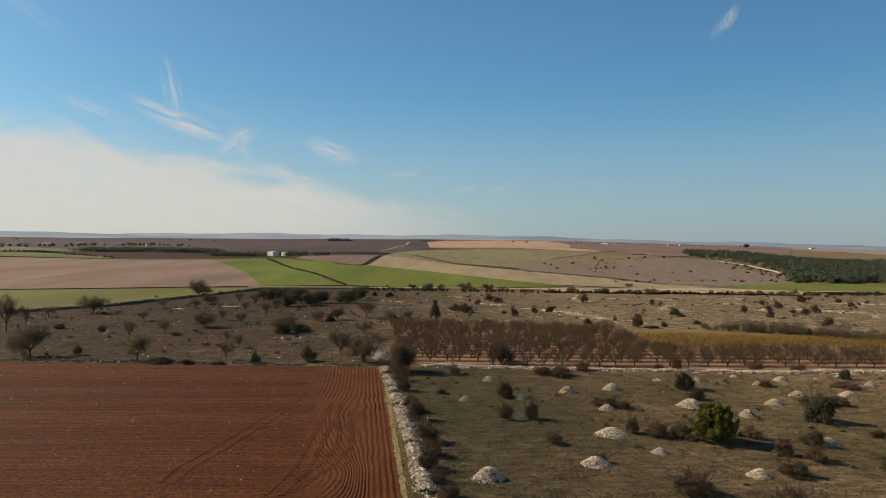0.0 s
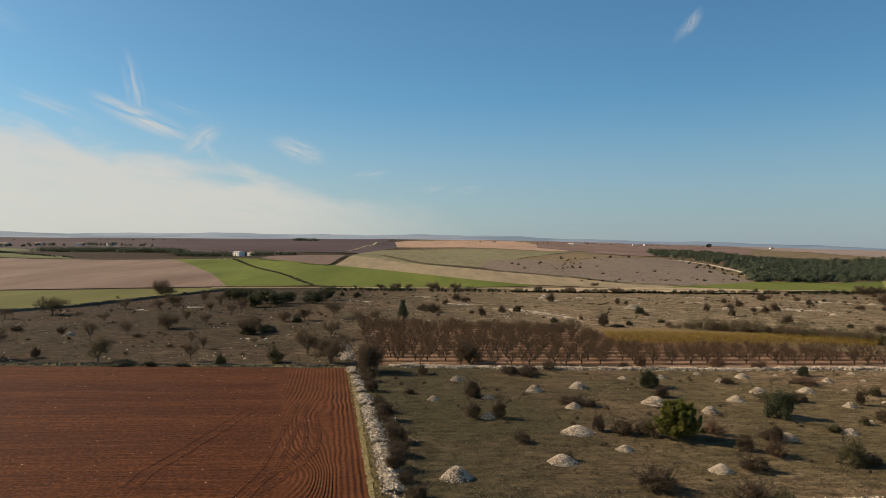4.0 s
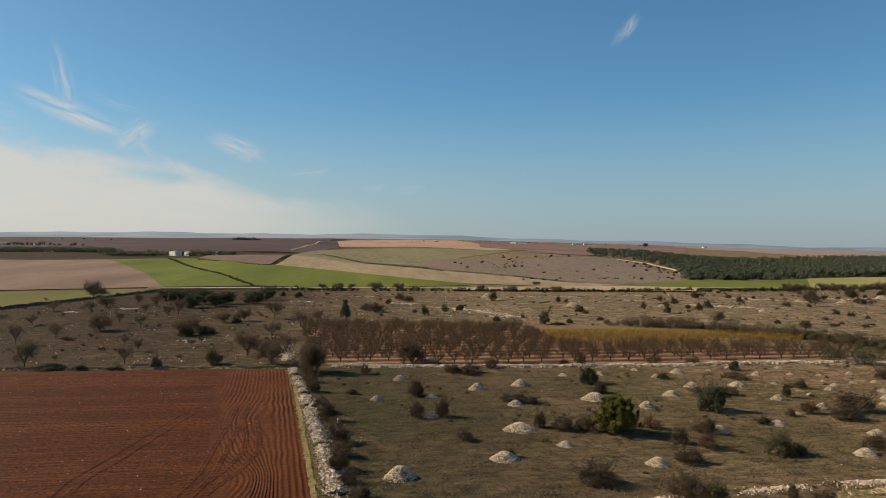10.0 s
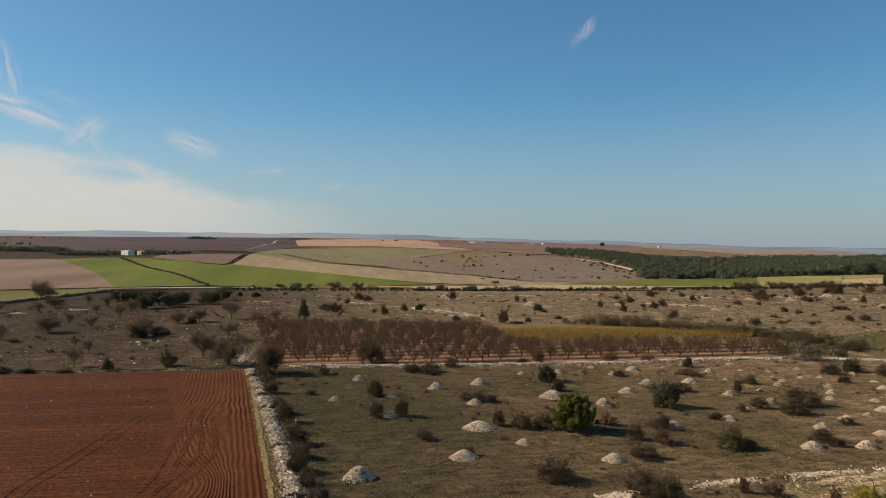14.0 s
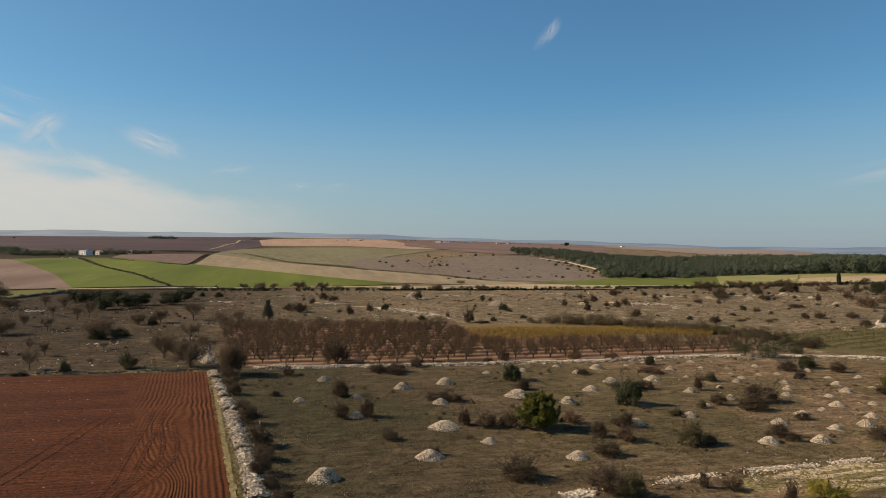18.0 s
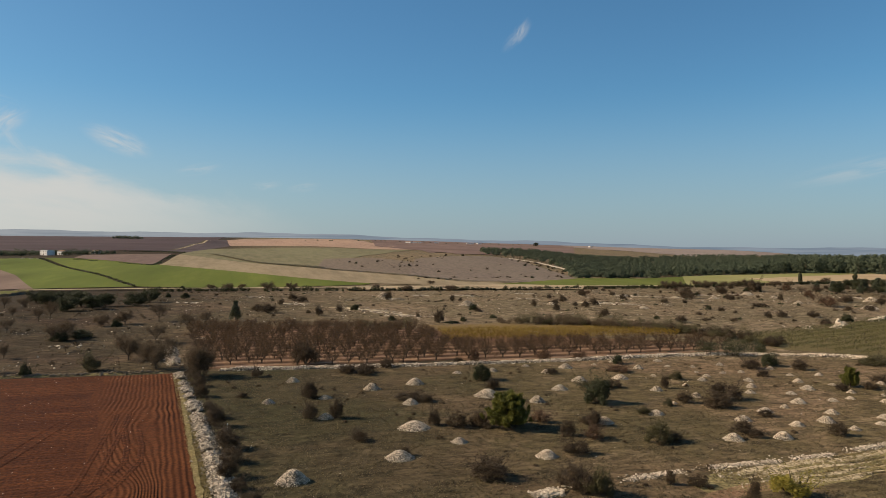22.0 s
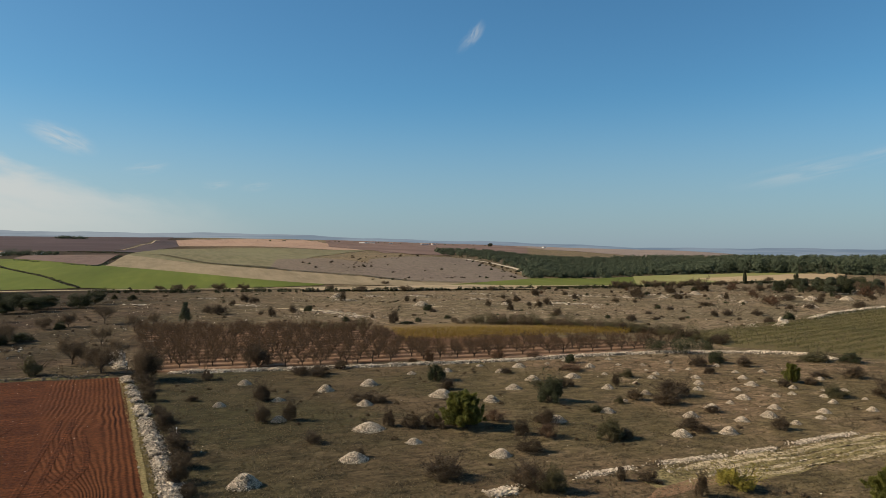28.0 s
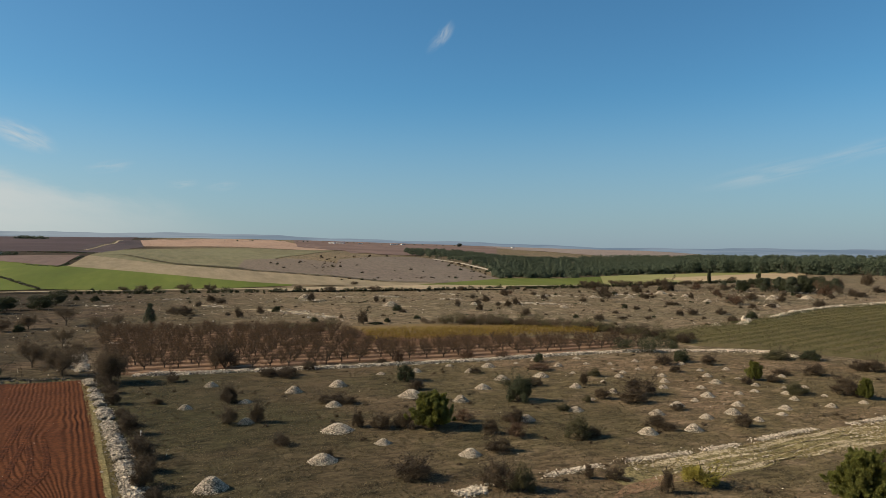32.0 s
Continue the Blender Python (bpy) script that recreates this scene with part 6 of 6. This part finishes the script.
for x, y, s in ((1112, 2570, 1.0),):
    place_copy(OAK_KINDS, 0, x, y, (4.4, 4.4, 3.4), 0.4, "large single umbrella-shaped tree on the skyline", "tree", "")
for k, (x, y, long) in enumerate(((560, 2420, 40), (610, 2500, 46), (700, 2560, 28), (860, 2640, 50), (905, 2660, 30), (1420, 2700, 30))):
    farm_building("far_farm", "small white farm building on the skyline", x, y, 0.2 * k - 0.7, long * 0.6, 10, 4.5, 4, 1, 0.15)
for k, (x, y, long) in enumerate(((-890, 1310, 26), (-850, 1340, 16), (-800, 1420, 30), (-760, 1470, 18), (-690, 1500, 22), (-870, 1460, 20), (-640, 1530, 20))):
    farm_building("village_house", "pale house of a far village among trees", x, y, 0.3 * k - 1.0, long * 0.8, 10, 5, 3, 1, 0.2)
tree_belt("village_trees", "dark trees among the far village houses", [(-960, 1330), (-840, 1360), (-700, 1480), (-560, 1560)], 50, 8, 69, 0.13, 3)
tree_belt("farmhouse_trees", "dark trees beside the white farmhouse", [(-318, 968), (-285, 975), (-250, 985)], 8, 7, 70, 0.35, bare=-9)
tree_belt("wing_trees", "dark trees beside the farm wing", [(-221, 990), (-205, 992), (-180, 1000), (-160, 1010)], 8, 7, 72, 0.35, bare=-9)
farm_building("white_shed", "long white shed beyond the pine wood", 2061, 2040, -0.8, 30, 12, 5, 5, 1, 0.1)


def yard_wall(path, tall):
    """A long whitewashed wall with a coping."""
    root = tagged(new("yard_wall"), "long whitewashed wall before the dark wood", "wall")
    for name, low, high, half in (("wall", -0.5, tall, 0.3), ("coping", tall, tall + 0.25, 0.45)):
        verts, faces = [], []
        for i, (x, y, dx, dy) in enumerate(along(path, 6.0)):
            z = height(x, y)
            verts += [(x + dy * q, y - dx * q, z + h) for q, h in ((-half, low), (half, low), (half, high), (-half, high))]
            if i:
                faces += [(4 * i - 4 + c, 4 * i - 4 + (c + 1) % 4, 4 * i + (c + 1) % 4, 4 * i + c) for c in range(4)]
        link_mesh(name, verts, faces, PLASTER, root)


yard_wall([(-497, 1105), (-452, 1069), (-410, 1035)], 2.2)
for x, y, wide in ((-226, 838, 5.0), (-216, 830, 4.4), (-207, 820, 4.0)):
    place_copy(HEAP_KINDS, 1, x, y, (wide, wide, wide * 0.8), wide, "pale stone heap at the end of the wheat field's wall", "stone heap", "cleared stone heaps")


# ---- pale rock showing through the heath ----
def outcrop(x, y, long, seed):
    rng = np.random.default_rng(seed)
    root = tagged(new("rock_outcrop"), "low pale limestone outcrop in the heath", "rock", "heath outcrops")
    n = int(22 + 5 * long)
    u = rng.normal(0, 0.4, n)
    px, py = x + u * long * 0.9 + rng.normal(0, 0.6, n), y + rng.normal(0, 0.32 * long, n) - 0.5 * u * long
    v, f = stones(rng, np.stack([px, py, np.full(n, 0.05)], -1), rng.uniform(0.25, 1.3, n))
    v[:, 2] *= 0.45
    tagged(link_mesh("rock", v, f, WALL_STONE, root), kind="stuff")


for k, (x, y, long) in enumerate(((21, 283, 8), (40, 252, 10), (46, 240, 9), (52, 224, 9), (138, 254, 9), (145, 246, 8), (171, 288, 13), (118, 287, 6), (79, 318, 6), (100, 312, 8), (132, 318, 7), (-20, 300, 6), (5, 330, 6), (60, 300, 7), (-100, 262, 4), (-83, 273, 5), (-39, 175, 3), (-8, 180, 3), (185, 272, 6), (228, 280, 7), (208, 284, 6), (262, 250, 8), (300, 262, 9), (330, 280, 10))):
    outcrop(x, y, long, 200 + k)


def boulder_pile(x, y):
    """Large broken blocks thrown together at the vineyard's corner, each one a part."""
    rng = np.random.default_rng(230)
    root = tagged(new("boulder_pile"), "pile of large pale limestone boulders above the vineyard", "boulders")
    root.location = (x, y, height(x, y))
    for k in range(14):
        r, g = (0.0, 0.0) if k == 0 else (rng.uniform(0.6, 2.2), rng.uniform(0, 6.28))
        v, f = stones(rng, np.array([(r * math.cos(g), r * math.sin(g), max(0.3, 2.0 - 0.85 * r))]), [rng.uniform(1.0, 1.9)], 0.3)
        link_mesh("boulder", v, f, STONE, root)


boulder_pile(160, 158.6)


# ---- grass ----
def tufts():
    rng = np.random.default_rng(71)
    n = 110000
    x = rng.uniform(-4, 128, n)
    y = 46 + 82 * rng.random(n) ** 1.25
    ok = np.array([noise.noise((a * 0.22, b * 0.22, 2)) + rng.normal(0, 0.25) > -0.15 and a > -1 - 8.2 * (b - 60) / 72 for a, b in zip(x, y)])
    x, y = x[ok], y[ok]
    n = len(x)
    g = rng.uniform(0, 6.28, (n, 4))
    h = rng.uniform(0.04, 0.14, (n, 4))
    w = rng.uniform(0.05, 0.1, (n, 4))
    lean = rng.uniform(0.04, 0.2, (n, 4))
    base = np.stack([x, y, np.zeros(n)], -1)[:, None, None]
    c, s = np.cos(g), np.sin(g)
    tri = np.stack([np.stack([-s * w, c * w, 0 * g], -1), np.stack([s * w, -c * w, 0 * g], -1), np.stack([c * lean, s * lean, h], -1)], 2)
    v = (base + tri).reshape(-1, 3)
    tagged(link_mesh("grass", v, np.arange(len(v)).reshape(-1, 3), L_GRASS), "tufts of dry brown and olive grass on the pasture", "grass", kind="stuff")


tufts()


# ---- scattered scrub, loose stones and single stones of the near wall ----
def scatter(name, label, category, count, spot, build, mat, seed):
    rng = np.random.default_rng(seed)
    places = [p for p in (spot(rng) for _ in range(count)) if p]
    v, f = build(rng, np.array(places))
    tagged(link_mesh(name, v, f, mat), label, category, kind="stuff")


def clumps(size, tall, each):
    def build(rng, p):
        p = np.repeat(p, each, 0)
        s = np.repeat(rng.uniform(0.5, 1.4, len(p) // each), each)[:, None]
        d = rng.normal(size=(len(p), 3))
        d[:, 2] = np.abs(d[:, 2])
        d /= np.linalg.norm(d, axis=1)[:, None]
        q = np.concatenate([p, np.zeros((len(p), 1))], 1) + d * (size, size, tall) * s * rng.uniform(0.3, 1.05, (len(p), 1)) ** 0.7
        q[:, 2] += 0.03
        return leaves(rng, q, size * 0.5, d, 0.5)
    return build


def pebbles(lo, hi):
    def build(rng, p):
        return stones(rng, np.concatenate([p, np.full((len(p), 1), 0.04)], 1), rng.uniform(lo, hi, len(p)) * rng.uniform(0.5, 1.2, len(p)))
    return build


WEST = [(-130, 142), (-64, 138), (-14, 135), (-17, 210), (-38, 375), (-98, 372), (-127, 270), (-165, 216)]
EAST = [(-14, 210), (46, 200), (112, 178), (125, 152), (180, 170), (265, 196), (330, 240), (340, 330), (210, 332), (60, 355), (-36, 375)]
NEAR = [(1, 46), (40, 44), (116, 48), (118, 104), (94, 121), (57, 123), (10, 128), (-8, 128)]


def within(poly, clump=0.0):
    xs, ys = [p[0] for p in poly], [p[1] for p in poly]

    def spot(rng):
        x, y = rng.uniform(min(xs), max(xs)), rng.uniform(min(ys), max(ys))
        return (x, y) if inside(x, y, poly) and noise.noise((x * 0.08, y * 0.08, 6)) + rng.normal(0, 0.3) > clump else None
    return spot


scatter("heath_tussocks", "low dark tussocks scattered over the western heath", "grass", 9000, within(WEST, -0.05), clumps(0.36, 0.24, 9), L_BROWN, 81)
scatter("heath_scrub", "low brown tussocks scattered over the open heath", "grass", 17000, within(EAST, 0.0), clumps(0.4, 0.26, 8), L_BROWN, 82)
scatter("straw_tussocks", "pale straw tussocks on the open heath", "grass", 6500, within(EAST, 0.0), clumps(0.4, 0.16, 7), L_GRASS, 83)
scatter("pasture_tussocks", "small dark tussocks in the pasture", "grass", 2400, within(NEAR, 0.0), clumps(0.2, 0.1, 10), L_BROWN, 84)
scatter("pasture_straw", "pale dry tussocks in the pasture", "grass", 6500, within(NEAR, -0.1), clumps(0.22, 0.12, 9), L_GRASS, 85)
scatter("pasture_greens", "dull green tussocks in the pasture", "grass", 3600, within(NEAR, 0.1), clumps(0.22, 0.1, 9), L_OLIVE, 86)
scatter("low_shrubs", "low brown shrubs dotted over the open heath", "shrubs", 520, within(EAST, 0.15), clumps(0.7, 0.5, 70), L_BROWN, 97)
scatter("low_evergreens", "low dark green shrubs dotted over the open heath", "shrubs", 150, within(EAST, 0.2), clumps(0.7, 0.55, 70), L_DARK, 98)
scatter("west_shrubs", "low brown shrubs dotted over the western heath", "shrubs", 520, within(WEST, 0.15), clumps(0.6, 0.6, 60), L_BROWN, 99)
scatter("pasture_shrubs", "low brown scrub dotted over the pasture", "shrubs", 420, within(NEAR, 0.2), clumps(0.4, 0.35, 60), L_BROWN, 100)
scatter("heath_pebbles", "loose pale stones over the western heath", "stones", 3000, within(WEST, 0.1), pebbles(0.12, 0.45), STONE, 87)
scatter("open_heath_stones", "loose pale stones over the open heath", "stones", 8000, within(EAST, 0.1), pebbles(0.15, 0.6), WALL_STONE, 88)
scatter("pasture_pebbles", "loose pale stones in the pasture", "stones", 900, within(NEAR, 0.05), pebbles(0.06, 0.2), STONE, 89)
TRACKSIDE = [(44, 53.2), (51, 53.4), (61, 54), (69, 54.4), (115, 55), (115, 62.4), (86, 61.8), (70, 61.6), (59, 60), (44, 59.6)]
scatter("track_stones", "broken pale limestone strewn over the farm track", "stones", 9000, within(TRACKSIDE, 0.1), pebbles(0.06, 0.22), STONE, 90)
scatter("track_grass", "yellowish grass growing on the farm track", "grass", 9000, within(TRACKSIDE, -0.1), clumps(0.24, 0.1, 8), L_STRAW, 91)
VERGE_AREA = [(-1.2, 46), (-1.0, 50), (-2.4, 62), (-4.8, 82), (-7.8, 106), (-10.9, 131), (-12.1, 131), (-9.0, 106), (-6.0, 82), (-3.5, 62), (-2.0, 46)]
scatter("bare_clods", "crumbled orange earth bared beside the farm track", "soil", 5200, within([(37, 51.6), (41, 52.2), (44, 53), (48.5, 53.4), (48, 55.2), (44, 55), (40, 54)], -0.3), pebbles(0.05, 0.17), LANE, 101)
scatter("verge_grass", "yellowish grass along the edge of the red field", "grass", 60000, within(VERGE_AREA, -0.3), clumps(0.2, 0.14, 7), L_STRAW, 95)
scatter("soil_clods", "crumbled clods of red earth", "soil", 9000, within([(-90, 137), (-16, 131), (-6, 66), (-6, 50), (-60, 50), (-95, 100)], -0.1), pebbles(0.04, 0.11), RED_SOIL, 96)


def wall_stones(wall, path, wide, tall, count, seed, size, mat=STONE):
    """The largest loose stones of a wall's near end, one by one."""
    rng = np.random.default_rng(seed)
    shapes = []
    for k in range(8):
        v, f = stones(rng, np.zeros((1, 3)), [1.0])
        me = bpy.data.meshes.new("stone")
        me.from_pydata(v.tolist(), [], f.tolist())
        me.materials.append(mat)
        shapes.append(me)
    steps = along(path, 0.1)
    for k in range(count):
        x, y, dx, dy = steps[rng.integers(0, len(steps))]
        q = rng.normal(0, 0.3)
        ob = new("stone", shapes[k % 8])
        ob.parent = wall
        s = size * rng.uniform(0.65, 1.3)
        ob.matrix_basis = Matrix.Translation((x + dy * q * wide, y - dx * q * wide, max(0.12, tall * 0.8 * (1 - 1.8 * q * q)))) @ Euler((rng.normal(0, 0.3), rng.normal(0, 0.3), rng.uniform(0, 6.28))).to_matrix().to_4x4() @ Matrix.Diagonal((s, s * 0.85, s * 0.8, 1))


wall_stones(bpy.data.objects["rubble_wall"], [(-7.2, 106), (-4.0, 83.5), (-1.6, 64), (0.0, 50)], 1.8, 0.55, 220, 92, 0.27, WALL_STONE)
wall_stones(bpy.data.objects["slab_pile"], [(24.5, 57.5), (28.6, 58.4)], 1.5, 0.38, 60, 93, 0.22)
wall_stones(bpy.data.objects["track_wall"], [(30, 58.6), (44.3, 60.4), (59.4, 60.6), (70, 62.2)], 1.5, 0.14, 90, 94, 0.16)


def marker_post(x, y):
    root = tagged(new("marker_post"), "thin white marker post beside the rubble wall", "post")
    root.location = (x, y, 0)
    bm = bmesh.new()
    bmesh.ops.create_cone(bm, cap_ends=True, segments=10, radius1=0.05, radius2=0.045, depth=1.5, matrix=Matrix.Translation((0, 0, 0.7)))
    part("shaft", bm, PLASTER, root)
    bm = bmesh.new()
    bmesh.ops.create_cone(bm, cap_ends=True, segments=10, radius1=0.06, radius2=0.02, depth=0.06, matrix=Matrix.Translation((0, 0, 1.48)))
    part("cap", bm, PLASTER, root)


marker_post(-1.9, 86.2)

# ready-built kinds that no place needed
for kinds in (HEAP_KINDS, ALMONDS, HEATH_BARE, BROAD, GREENISH, OAK_KINDS, BUSH_BARE, BUSH_DARK, BUSH_OLIVE, BUSH_YELLOW, BUSH_RED, PINE_KINDS, CEDAR_KINDS):
    for ob in kinds:
        if ob.name not in used:
            for piece in (*ob.children_recursive, ob):
                bpy.data.objects.remove(piece)
